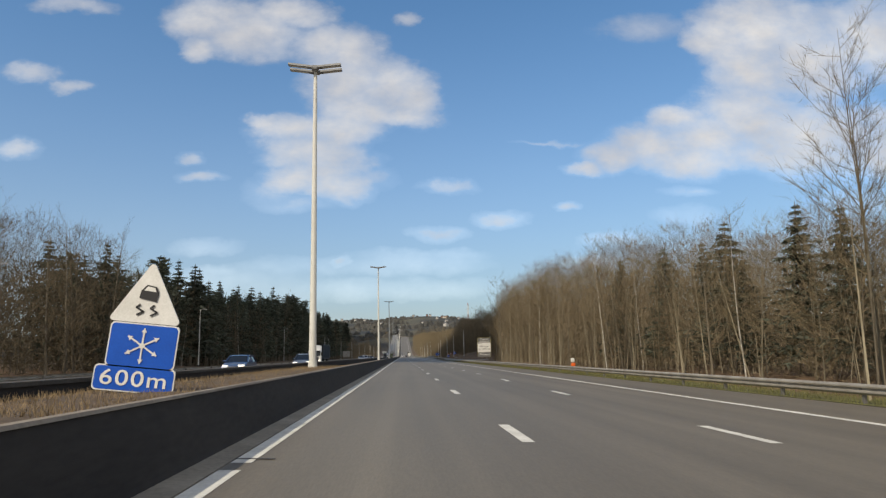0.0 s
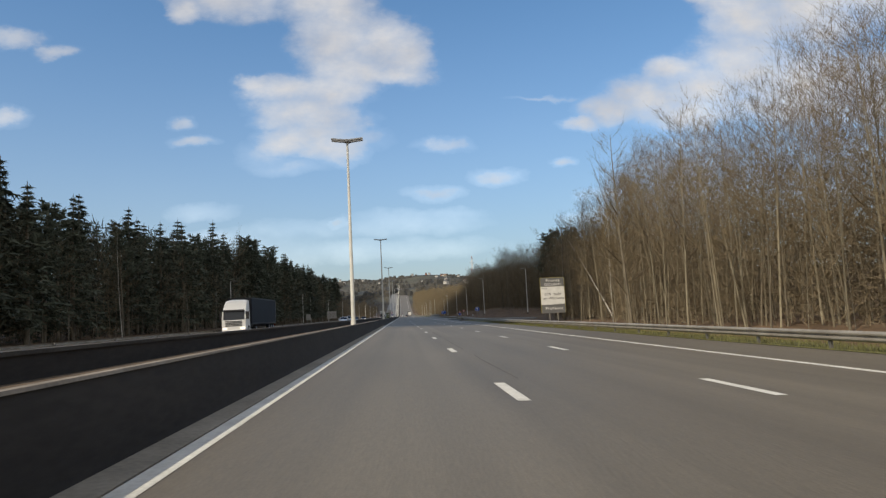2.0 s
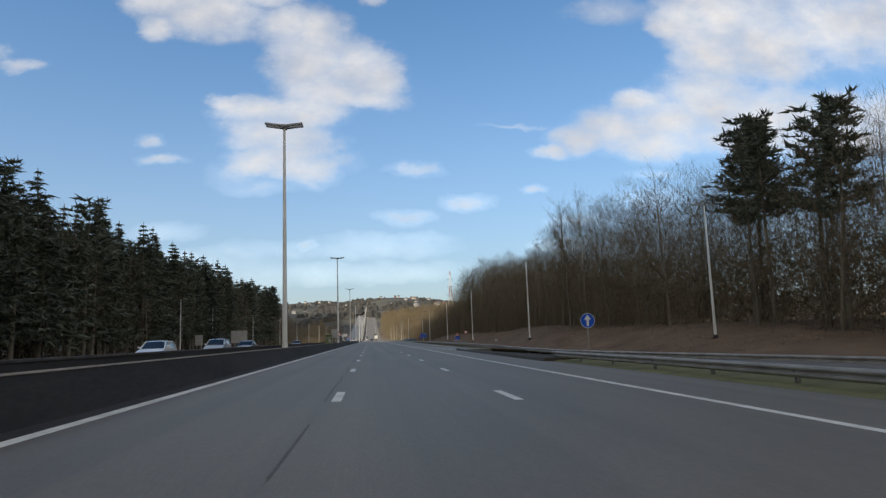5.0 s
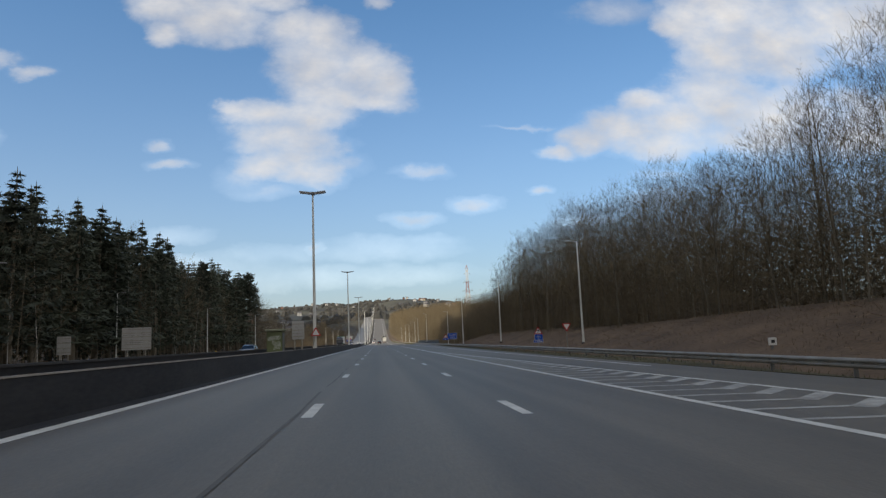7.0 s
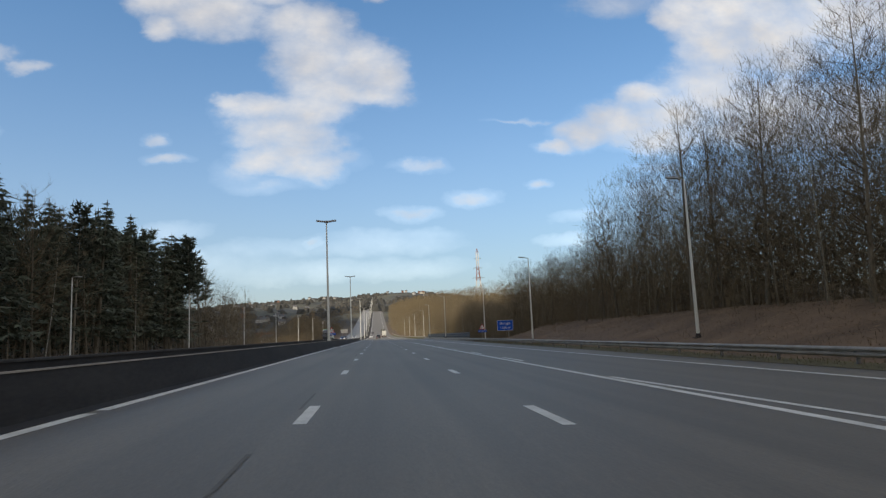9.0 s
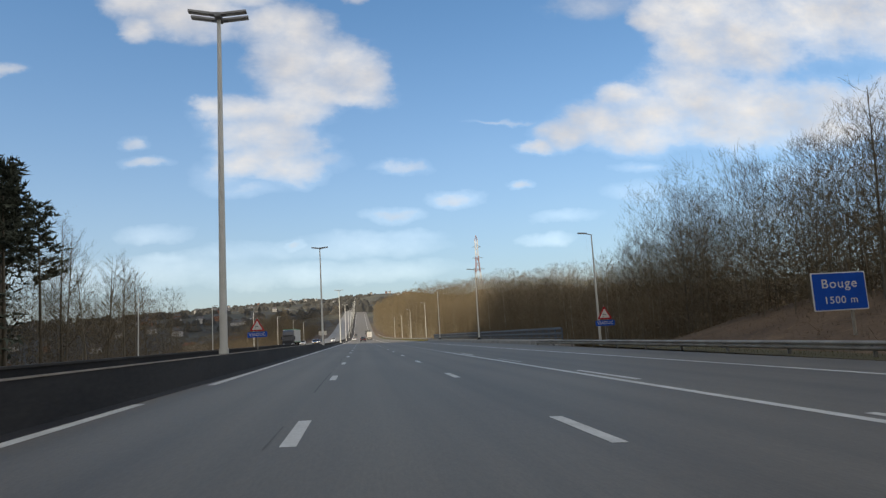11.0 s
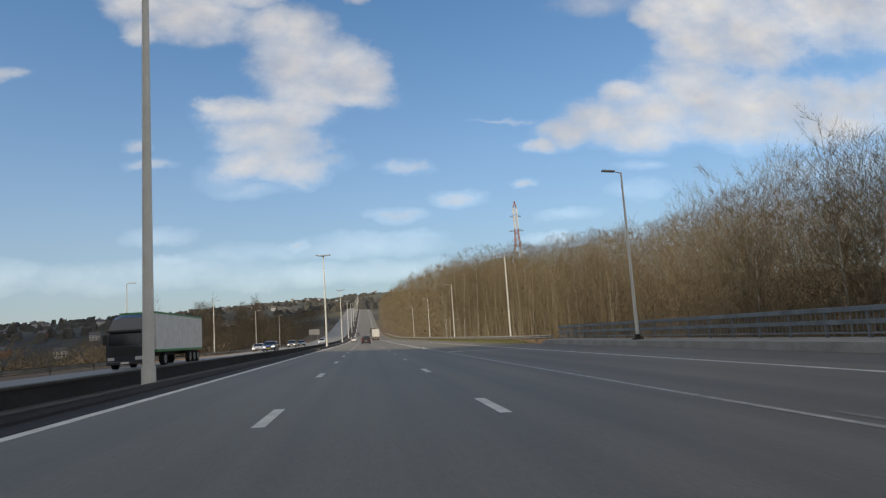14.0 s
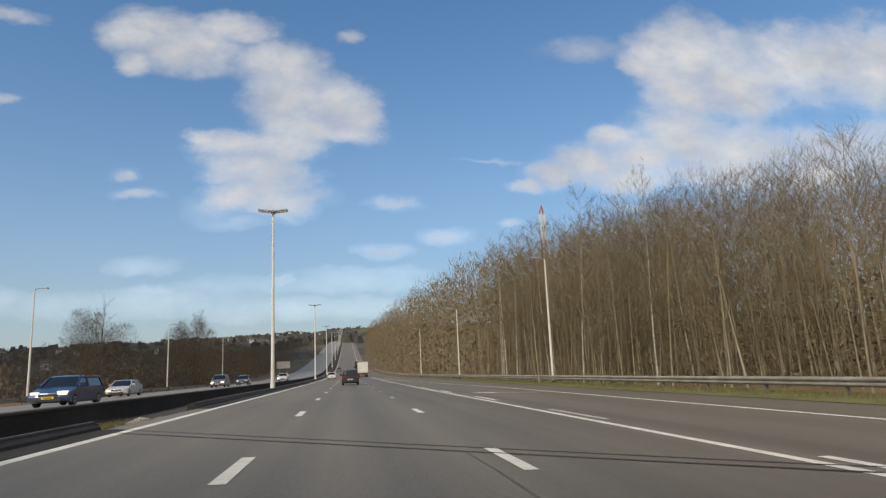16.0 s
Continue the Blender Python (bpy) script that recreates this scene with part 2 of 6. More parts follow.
TAR_OLD = material("old_bitumen", (0.125, 0.113, 0.094), (0.085, 0.077, 0.064), rough=0.7, scale=2, fine=20)
TAR = material("tar", (0.065, 0.06, 0.053), (0.04, 0.037, 0.033), rough=0.65, scale=2, fine=20)
# near-black base colour holds both road dirt and the wall face's shade
SHADE_DIRT_CONCRETE = material("shade_dirt_concrete", (0.042, 0.038, 0.034), (0.02, 0.018, 0.017), scale=0.6, fine=9, amount=0.5, stretch=(1, 0.35, 1.6))
SOOT_TOP = material("stained_concrete_top", (0.085, 0.078, 0.068), (0.045, 0.041, 0.037), scale=0.9, fine=14)
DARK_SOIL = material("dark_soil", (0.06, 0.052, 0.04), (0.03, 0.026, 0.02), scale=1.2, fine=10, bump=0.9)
# beige base colour stands in for sunlight on the wall top
COPING = material("sunlit_concrete_top", (0.29, 0.25, 0.2), (0.17, 0.145, 0.115), scale=1.4, fine=20)
CONCRETE = material("concrete", (0.36, 0.345, 0.31), (0.22, 0.205, 0.18), scale=0.9, fine=16, amount=0.45)
KERB = material("kerb_concrete", (0.30, 0.27, 0.22), (0.18, 0.16, 0.13), scale=1.2, fine=14)
GRASS_DRY = material("dry_grass", (0.14, 0.1, 0.062), (0.065, 0.047, 0.03), scale=1.5, fine=14, bump=0.8)
GRASS = material("verge_grass", (0.15, 0.15, 0.06), (0.085, 0.08, 0.036), scale=0.7, fine=9, bump=0.8)
BLADE = material("grass_blades", (0.17, 0.178, 0.06), (0.11, 0.1, 0.045), scale=0.5, fine=6, bump=0)
BLADE_BROWN = material("withered_blades", (0.15, 0.105, 0.06), (0.085, 0.058, 0.033), scale=0.6, fine=5, bump=0)
GRASS_DULL = material("dull_verge_grass", (0.12, 0.105, 0.05), (0.07, 0.058, 0.03), scale=0.6, fine=9, bump=0.8)
BLADE_DULL = material("dull_grass_blades", (0.14, 0.135, 0.055), (0.09, 0.075, 0.036), scale=0.5, fine=6, bump=0)
BLADE_DRY = material("dry_blades", (0.27, 0.2, 0.115), (0.16, 0.115, 0.065), scale=0.8, fine=6, bump=0)
GALV = material("galvanised_steel", (0.36, 0.335, 0.29), (0.2, 0.18, 0.15), rough=0.5, scale=1.2, fine=25, metal=0.15, bump=0.05)
GALV_DARK = material("dull_steel", (0.2, 0.195, 0.185), (0.13, 0.125, 0.12), rough=0.6, scale=2, fine=25, metal=0.3, bump=0.05)
MAST = material("mast_paint", (0.68, 0.68, 0.64), (0.52, 0.52, 0.48), rough=0.5, scale=0.8, fine=12, bump=0.05, amount=0.4)
LUMINAIRE = material("luminaire_housing", (0.27, 0.275, 0.28), rough=0.45, bump=0.0)
LENS = plain("lamp_lens", (0.55, 0.56, 0.55), 0.25)
BLUE_PAINT = material("blue_railing_paint", (0.125, 0.155, 0.19), (0.08, 0.1, 0.125), rough=0.5, bump=0.05)
SIGN_BLUE = material("sign_blue", (0.005, 0.085, 0.48), (0.004, 0.065, 0.38), rough=0.45, scale=2, bump=0)
SIGN_WHITE = material("sign_white", (0.72, 0.72, 0.7), (0.55, 0.55, 0.52), rough=0.45, scale=2, bump=0)
SIGN_GREY = material("sign_grey", (0.15, 0.15, 0.15), (0.12, 0.12, 0.12), rough=0.5, scale=2, bump=0)
SIGN_RED = material("sign_red", (0.5, 0.02, 0.025), (0.38, 0.018, 0.02), rough=0.45, bump=0)
SIGN_BLACK = plain("sign_black", (0.012, 0.012, 0.014), 0.5)
ORANGE = plain("orange_plastic", (0.75, 0.13, 0.02), 0.5)
SIGN_YELLOW = plain("sign_yellow", (0.42, 0.35, 0.07), 0.5)
SIGN_BACK = material("sign_back_sheet", (0.42, 0.42, 0.4), (0.32, 0.31, 0.29), rough=0.55, scale=1, metal=0.1, bump=0.03)
YELLOW = plain("yellow_plastic", (0.6, 0.38, 0.02), 0.5)
BARK_PALE = material("pale_bark", (0.27, 0.238, 0.17), (0.13, 0.113, 0.08), scale=1.2, fine=7, stretch=(1, 1, 0.35), vary=0.3, bump=0.3)
BARK_GREY = material("grey_bark", (0.2, 0.17, 0.125), (0.09, 0.077, 0.055), scale=1.2, fine=7, stretch=(1, 1, 0.35), vary=0.25, bump=0.3)
BARK_BIRCH = material("birch_bark", (0.58, 0.55, 0.48), (0.1, 0.09, 0.075), scale=2.2, fine=9, stretch=(0.6, 0.6, 1.6), amount=0.4, vary=0.15)
TWIG = material("bare_twigs", (0.182, 0.145, 0.092), (0.11, 0.086, 0.055), scale=0.4, fine=3, vary=0.28, bump=0)
TWIG_WARM = material("warm_bare_twigs", (0.195, 0.153, 0.09), (0.115, 0.09, 0.053), scale=0.4, fine=3, vary=0.22, bump=0)
NEEDLES = material("conifer_needles", (0.098, 0.112, 0.08), (0.055, 0.064, 0.047), scale=0.5, fine=5, vary=0.3, bump=0)
SEAM = material("seam_mortar", (0.3, 0.285, 0.25), (0.14, 0.13, 0.108), rough=0.7, scale=2, fine=20)
BRUSH = material("dead_branches", (0.34, 0.235, 0.145), (0.17, 0.115, 0.07), scale=0.6, fine=5, bump=0)
HUT_PAINT = material("hut_paint", (0.16, 0.19, 0.09), (0.1, 0.115, 0.06), scale=0.9, fine=12)

# ---- shaping helpers ----
def mesh_from(name, verts, faces, mats=(), smooth=False):
    me = bpy.data.meshes.new(name)
    me.from_pydata([tuple(v) for v in verts], [], [tuple(f) for f in faces])
    for m in mats:
        me.materials.append(m)
    if smooth:
        me.polygons.foreach_set("use_smooth", [True] * len(me.polygons))
    me.update()
    return me


def part(name, bm, mat, parent=None, label="", smooth=False):
    """Links a bmesh, or a ready mesh, as one object under a thing."""
    if isinstance(bm, bmesh.types.BMesh):
        me = bpy.data.meshes.new(name)
        bmesh.ops.recalc_face_normals(bm, faces=bm.faces)
        bm.to_mesh(me)
        bm.free()
        if smooth:
            me.polygons.foreach_set("use_smooth", [True] * len(me.polygons))
    else:
        me = bm
    if mat is not None and not me.materials:
        me.materials.append(mat)
    ob = new(name, me)
    if parent:
        ob.parent = parent
    return tagged(ob, label)


def thing(name, m, label, category, group="", kind=""):
    ob = new(name)
    ob.empty_display_size = 0.3
    ob.matrix_world = m
    return tagged(ob, label, category, group, kind)


def box(bm, x0, x1, y0, y1, z0, z1, bevel=0.0):
    r = bmesh.ops.create_cube(bm, size=1.0)
    vs = r["verts"]
    for v in vs:
        v.co = ((x0 + x1) / 2 + v.co.x * (x1 - x0), (y0 + y1) / 2 + v.co.y * (y1 - y0), (z0 + z1) / 2 + v.co.z * (z1 - z0))
    if bevel:
        es = list({e for v in vs for e in v.link_edges})
        bmesh.ops.bevel(bm, geom=es, offset=bevel, segments=1, affect="EDGES")
    return bm


def boxed(*a, bevel=0.0):
    return box(bmesh.new(), *a, bevel=bevel)


def tube(bm, a, b, r0, r1, n=8, caps=True):
    a, b = Vector(a), Vector(b)
    q = (b - a).to_track_quat("Z", "Y")
    rings = []
    for c, r in ((a, r0), (b, r1)):
        rings.append([bm.verts.new(c + q @ Vector((r * math.cos(2 * math.pi * (i + 0.5) / n), r * math.sin(2 * math.pi * (i + 0.5) / n), 0))) for i in range(n)])
    for i in range(n):
        bm.faces.new((rings[0][i], rings[0][(i + 1) % n], rings[1][(i + 1) % n], rings[1][i]))
    if caps:
        bm.faces.new(rings[0][::-1])
        bm.faces.new(rings[1])
    return bm


def tubed(*a, **k):
    return tube(bmesh.new(), *a, **k)


def prism(bm, outline, axis, lo, hi):
    """Closed outline of (a, b) pushed along axis 0, 1 or 2 from lo to hi."""
    def at(p, c):
        v = list(p)
        v.insert(axis, c)
        return v
    lower = [bm.verts.new(at(p, lo)) for p in outline]
    upper = [bm.verts.new(at(p, hi)) for p in outline]
    n = len(outline)
    for i in range(n):
        bm.faces.new((lower[i], lower[(i + 1) % n], upper[(i + 1) % n], upper[i]))
    bm.faces.new(lower[::-1])
    bm.faces.new(upper)
    return bm


def prismed(*a):
    return prism(bmesh.new(), *a)


def along(points, y):
    """The value at y on a line of (y, value) points."""
    ys, vs = zip(*points)
    return float(np.interp(y, ys, vs))


# ---- lie of the land ----
CROSSFALL = 0.0314


def rise(y):
    """Long profile: level, then the climb out of the valley."""
    k = (y - 800.0) / 60.0
    soft = 60.0 * (k if k > 30 else math.log1p(math.exp(k)))
    return 0.0755 * soft


def road_z(x, y):
    return rise(y) - CROSSFALL * min(x, 7.5)


def opposite_z(x, y):
    return rise(y) + 0.05 + 0.022 * (x + 21.0)


EDGE = [(-80, 10.2), (230.9, 10.2), (231, 14.1), (240, 13.5), (270, 13.4), (368, 15.1), (408, 16.4), (503, 16.4), (520, 15.2), (600, 15.2), (700, 12.5), (800, 11.0), (1800, 11.0)]
LAND_EDGE = [(-80, 10.2), (166, 10.2), (170, 21.0), (195, 17.3), (231, 14.1), (240, 13.5), (270, 13.4), (368, 15.1), (408, 17.9), (503, 17.9), (512, 15.2), (600, 15.2), (700, 12.5), (800, 11.0), (1800, 11.0)]
LEFT_EDGE = -21.0


def smooth(a, b, v):
    k = min(1.0, max(0.0, (v - a) / (b - a)))
    return k * k * (3 - 2 * k)


def far_hill(y):
    return rise(y) if y < 1750 else rise(1750) + 150.0 * smooth(1500, 4000, y) - 150.0 * smooth(1500, 4000, 1750)


def land_z(x, y):
    """Height of the open ground beside the carriageways."""
    wob = noise.noise(Vector((x * 0.03, y * 0.03, 0.3))) * 0.5 + noise.noise(Vector((x * 0.15, y * 0.15, 7.0))) * 0.15
    h = far_hill(y)
    if x > 0:
        d = x - along(LAND_EDGE, y)
        grow = smooth(1.0, 8.0, d)
        dip = 0.3 * smooth(186, 203, y) * (1 - smooth(232, 262, y))
        flat = -0.36 + 0.03 * max(0, d - 4)
        bank = -0.3 - dip + 2.5 * smooth(2.2, 14.0, d)
        gorge = -0.5 - 4.5 * smooth(0.5, 9.0, d)
        hill = -0.22 + 0.14 * max(0, min(d, 60) - 12)
        a, b, c = smooth(185, 215, y), smooth(392, 410, y), smooth(500, 520, y)
        z = flat * (1 - a) + bank * a * (1 - b) + gorge * b * (1 - c) + hill * c
        z = min(z, 9.0)
    else:
        d = LEFT_EDGE - x
        grow = smooth(1.0, 8.0, d)
        flat = -0.15 + 0.03 * max(0, d - 4)
        low = -0.15 - 30.0 * smooth(2, 190, d)
        a = smooth(425, 455, y)
        z = min(flat, 9.0) * (1 - a) + low * a
        z += 24.0 * smooth(900, 1500, y) * smooth(60, 260, d)
    roll = noise.noise(Vector((x * 0.0018, y * 0.0018, 2.0))) * 15.0 * smooth(900, 2200, y) * smooth(20, 200, abs(x))
    h -= 75.0 * smooth(1400, 3600, y) * smooth(100, 1500 if x < 0 else 700, abs(x))
    return h + z + wob * grow + roll


def build_ground():
    near = [0, 1.2, 2.4, 4, 6, 8, 10, 12.5, 15, 18, 22, 27, 33, 40, 50, 65, 85, 110, 150, 200, 280, 400, 600, 900, 1400, 2200, 3500]
    ys = list(np.arange(-400, -80, 40)) + list(np.arange(-80, 640, 5)) + list(np.arange(640, 1000, 15)) + list(np.arange(1000, 1800, 40)) + list(np.arange(1800, 4700, 120))
    verts, faces = [], []
    for y in ys:
        y = float(y)
        er = along(LAND_EDGE, y)
        row = [(LEFT_EDGE - d, y, land_z(LEFT_EDGE - d, y)) for d in near[::-1]]
        if y < 1780:
            row += [(LEFT_EDGE + 0.4, y, rise(y) - 0.95), (er - 0.4, y, rise(y) - 0.95)]
        else:
            row += [(LEFT_EDGE + 0.4, y, land_z(-21.1, y)), (er - 0.4, y, land_z(er + 0.1, y))]
        row += [(er + d, y, land_z(er + d, y)) for d in near]
        verts += row
    w = 2 * len(near) + 2
    for j in range(len(ys) - 1):
        for i in range(w - 1):
            a = j * w + i
            faces.append((a, a + 1, a + 1 + w, a + w))
    me = mesh_from("ground", verts, faces, (ground_material(),), smooth=True)
    return tagged(new("ground", me), "brown leaf-littered ground with rough grass beside a motorway", "ground", kind="structure")


def ground_material():
    """Leaf litter, with grass next to the road and mixed woods and fields far off."""
    m = material("woodland_ground", (0.19, 0.125, 0.074), (0.09, 0.06, 0.036), scale=0.3, fine=5, bump=0.9)
    nt = m.node_tree
    N, L = nt.nodes.new, nt.links.new
    b = nt.nodes["Principled BSDF"]
    old = b.inputs["Base Color"].links[0].from_socket
    coord, patches, trees = N("ShaderNodeTexCoord"), N("ShaderNodeTexNoise"), N("ShaderNodeTexVoronoi")
    patches.inputs["Scale"].default_value, patches.inputs["Detail"].default_value = 0.004, 6.0
    trees.inputs["Scale"].default_value = 0.09
    for n in (patches, trees):
        L(coord.outputs["Object"], n.inputs["Vector"])
    ramp = N("ShaderNodeValToRGB")
    e = ramp.color_ramp.elements
    e[0].position, e[0].color = 0.40, (0.03, 0.032, 0.03, 1)
    e[1].position, e[1].color = 0.62, (0.085, 0.08, 0.055, 1)
    mid = ramp.color_ramp.elements.new(0.5)
    mid.color = (0.05, 0.048, 0.038, 1)
    L(patches.outputs[0], ramp.inputs[0])
    hsv, lift = N("ShaderNodeHueSaturation"), N("ShaderNodeMapRange")
    lift.inputs["To Min"].default_value, lift.inputs["To Max"].default_value = 0.6, 1.4
    L(trees.outputs["Color"], lift.inputs[0])
    L(lift.outputs[0], hsv.inputs["Value"])
    L(ramp.outputs[0], hsv.inputs["Color"])
    xyz, far = N("ShaderNodeSeparateXYZ"), N("ShaderNodeMapRange")
    L(coord.outputs["Object"], xyz.inputs[0])
    far.inputs["From Min"].default_value, far.inputs["From Max"].default_value = 700, 1100
    L(xyz.outputs[1], far.inputs[0])
    mix = N("ShaderNodeMix")
    mix.data_type = "RGBA"
    L(far.outputs[0], mix.inputs[0])
    L(old, mix.inputs[6])
    L(hsv.outputs[0], mix.inputs[7])
    L(mix.outputs[2], b.inputs["Base Color"])
    return m


def sweep_y(name, ys, section, mats, parent=None, closed=True, label="", smooth_it=False):
    """A section of (x, z) points, given by a function of y, drawn along the way."""
    verts, faces = [], []
    for y in ys:
        sec = section(y)
        n = len(sec)
        verts += [(x, y, z) for x, z in sec]
    for j in range(len(ys) - 1):
        for i in range(n if closed else n - 1):
            a, b = j * n + i, j * n + (i + 1) % n
            faces.append((a, b, b + n, a + n))
    if closed:
        faces.append(tuple(range(n))[::-1])
        faces.append(tuple(range((len(ys) - 1) * n, len(ys) * n)))
    me = mesh_from(name, verts, faces, mats, smooth_it)
    bm = bmesh.new()
    bm.from_mesh(me)
    bmesh.ops.recalc_face_normals(bm, faces=bm.faces)
    bm.to_mesh(me)
    bm.free()
    ob = new(name, me)
    if parent:
        ob.parent = parent
    return tagged(ob, label)


build_ground()
shading_cloud((25, 316, 0), 250, 176, slant=0.9)
# second cloud, added out of view to darken the valley on the left
shading_cloud((-535, 1100, 0), 522, 800, 2600.0)
YS = sorted({float(v) for v in list(range(-80, 700, 10)) + list(range(700, 1000, 12)) + list(range(1000, 1781, 30)) + [230.9, 231, 408, 503]})


def road_section(y):
    e = along(EDGE, y)
    top = [(x, road_z(x, y)) for x in (-4.2, -3.75, 0.0, 3.75, 7.5, e)]
    return top + [(e, rise(y) - 1.3), (-4.2, rise(y) - 1.3)]


road = sweep_y("road", YS, road_section, (ASPHALT,))
tagged(road, "worn grey asphalt motorway carriageway with three lanes", "road", kind="structure")


def opposite_section(y):
    return [(-21.0, opposite_z(-21, y)), (-14.5, opposite_z(-14.5, y)), (-7.95, opposite_z(-7.95, y)), (-7.95, rise(y) - 1.3), (-21.0, rise(y) - 1.3)]


road_2 = sweep_y("road_opposite", YS, opposite_section, (ASPHALT_FAR,))
tagged(road_2, "pale grey asphalt carriageway of the opposite direction", "road", kind="structure")

# slip road that joins from the wood
RAMP_IN = [(168, 14.8), (180, 13.6), (193, 12.2), (212, 11.0), (230.9, 10.25)]
RAMP_OUT = [(168, 21.3), (180, 19.4), (195, 17.3), (231, 14.1)]
RY = [168, 174, 180, 187, 193, 200, 207, 214, 222, 230.9]
ramp = sweep_y("road_ramp", RY, lambda y: [(along(RAMP_IN, y), -0.245), (along(RAMP_OUT, y), -0.26 - 0.3 * smooth(186, 203, y)), (along(RAMP_OUT, y), -1.2), (along(RAMP_IN, y), -1.2)], (ASPHALT_RAMP,))
tagged(ramp, "grey asphalt slip road that joins the carriageway", "road", kind="structure")
gore = sweep_y("ground_gore", [160, 168, 180, 193], lambda y: [(10.2, -0.26), (10.7, -0.2), (along(RAMP_IN, y) - 0.3, -0.18), (along(RAMP_IN, y), -0.25), (along(RAMP_IN, y), -1.0), (10.2, -1.0)], (GRASS,))
tagged(gore, "patchy grass between the carriageway and the slip road", "grass", kind="structure")
nose = sweep_y("kerb_nose", [193, 196, 204, 214, 224, 230],
               lambda y: [(9.75 + 0.006 * (y - 193), -0.25), (9.9 + 0.006 * (y - 193), -0.10 + 0.03 * math.sin(y * 1.7)), (max(10.0, along(RAMP_IN, y) - 0.35), -0.08 + 0.03 * math.sin(y)), (max(10.1, along(RAMP_IN, y) - 0.15), -0.25)], (DARK_SOIL,))
tagged(nose, "dark soil island with a crumbling edge between the lanes", "kerb", kind="structure")


# ---- markings ----
def strip(name, x0, y0, x1, y1, width, mat, lift=0.006, zf=road_z, bits=1):
    """A painted strip from (x0, y0) to (x1, y1)."""
    d = Vector((x1 - x0, y1 - y0))
    s = Vector((-d.y, d.x)).normalized() * width / 2
    verts, faces = [], []
    for k in range(bits + 1):
        px, py = x0 + d.x * k / bits, y0 + d.y * k / bits
        for sx in (1, -1):
            qx, qy = px + s.x * sx, py + s.y * sx
            verts.append((qx, qy, zf(qx, qy) + lift))
        if k:
            a = 2 * k
            faces.append((a - 2, a - 1, a + 1, a))
    me = mesh_from(name, verts, faces, (mat,))
    ob = new(name, me)
    ob.parent = road
    return ob


LEFT_LINE_BREAKS = [8.0, 42.0, 58.5, 128.0, 214.0, 262.0, 300.0, 356.0, 372.0, 425.0, 505.0, 600.0]
start = -60.0
for stop in LEFT_LINE_BREAKS + [1700.0]:
    n = max(1, int((stop - start) / 14))
    left_x = -3.74 if stop <= 372.0 else -3.5
    strip("edge_line", left_x, start, left_x, stop - (5.5 if stop == 372.0 else 0.5), 0.24, PAINT_WHITE, bits=n)
    start = stop
strip("edge_line", 7.5, -60, 7.5, 231, 0.22, PAINT_WHITE, bits=24)
strip("edge_line", 7.5, 231, 7.5, 404, 0.22, PAINT_WHITE, bits=17)
strip("edge_line", 7.5, 404, 7.5, 432, 0.15, PAINT_WORN, bits=5)
strip("edge_line", 7.5, 432, 7.5, 512, 0.14, PAINT_WORN, bits=8)
strip("edge_line", 7.5, 512, 7.5, 700, 0.2, PAINT_WHITE, bits=16)
strip("edge_line", 7.5, 700, 7.5, 1700, 0.22, PAINT_WHITE, bits=70)
worn = random.Random(5)
for k in range(-4, 60):
    y = 11.15 + 12.5 * k
    for x, off in ((0.0, 0.0), (3.75, -0.1 if y < 250 else -0.8 if y < 430 else 0.3)):
        old = x > 1 and y > 405 and worn.random() < 0.5
        strip("lane_dash", x, y - 1.25 + off, x, y + 1.25 + off, 0.2, PAINT_WORN if old else PAINT_WHITE)
for k in range(25, 46):
    y = 8.0 + 12.5 * k
    if 405 < y < 512:
        strip("weaving_dash", 7.93, y - 1.6, 7.93, y + 0.4, 0.13, PAINT_FADED)
    else:
        strip("weaving_dash", 7.93, y - 2.4, 7.93, y + 2.4, 0.18, PAINT_WORN if k % 3 == 0 else PAINT_WHITE)
strip("edge_line", 10.8, 232, 7.75, 306, 0.16, PAINT_WHITE, bits=10)
for k in range(44):
    y = 233.0 + 1.45 * k
    gap = 10.8 - 3.05 * (y - 232) / 74 - 7.62
    if gap > 0.35:
        strip("hatch_bar", 7.62, y + 0.2, 7.62 + gap * 0.62, y - 0.1, 0.22, PAINT_WORN)
        strip("hatch_bar", 7.62 + gap * 0.58, y - 0.3, 7.6 + gap * 0.98, y + 0.75, 0.42, PAINT_WORN)
strip("edge_line", 12.4, 250, 12.3, 365, 0.18, PAINT_WHITE, bits=10)
strip("edge_line", 12.3, 365, 12.4, 560, 0.18, PAINT_WHITE, bits=16)
strip("edge_line", 12.4, 560, 8.2, 660, 0.18, PAINT_WHITE, bits=8)


def lane_arrow(x, y, paint):
    """A slim arrow that points across to the inner lane."""
    strip("lane_arrow", x + 3.1, y - 4.6, x + 0.7, y - 1.0, 0.2, paint)
    strip("lane_arrow", x + 0.9, y - 1.9, x, y, 0.34, paint)
    strip("lane_arrow", x + 1.1, y - 0.5, x, y, 0.16, paint)


for x, y, paint in ((7.8, 499.9, PAINT_WHITE), (8.9, 553.4, PAINT_WHITE)):
    lane_arrow(x, y, paint)
# tar joints and patches across the lanes
for x0, y0, x1, y1, w in ((-3.9, 8.3, -3.4, 8.3, 0.09), (-4.0, 31.0, 7.4, 32.5, 0.06), (-4.0, 112.0, 10.0, 117.0, 0.06),
                          (-4.1, 530.6, 10.0, 519.6, 0.10), (-4.1, 531.4, 10.0, 520.2, 0.06)):
    strip("tar_joint", x0, y0, x1, y1, w, TAR, 0.008, bits=6)
strip("deck_joint", -4.1, 440.3, 9.5, 428.0, 0.5, SEAM, 0.009, bits=6)
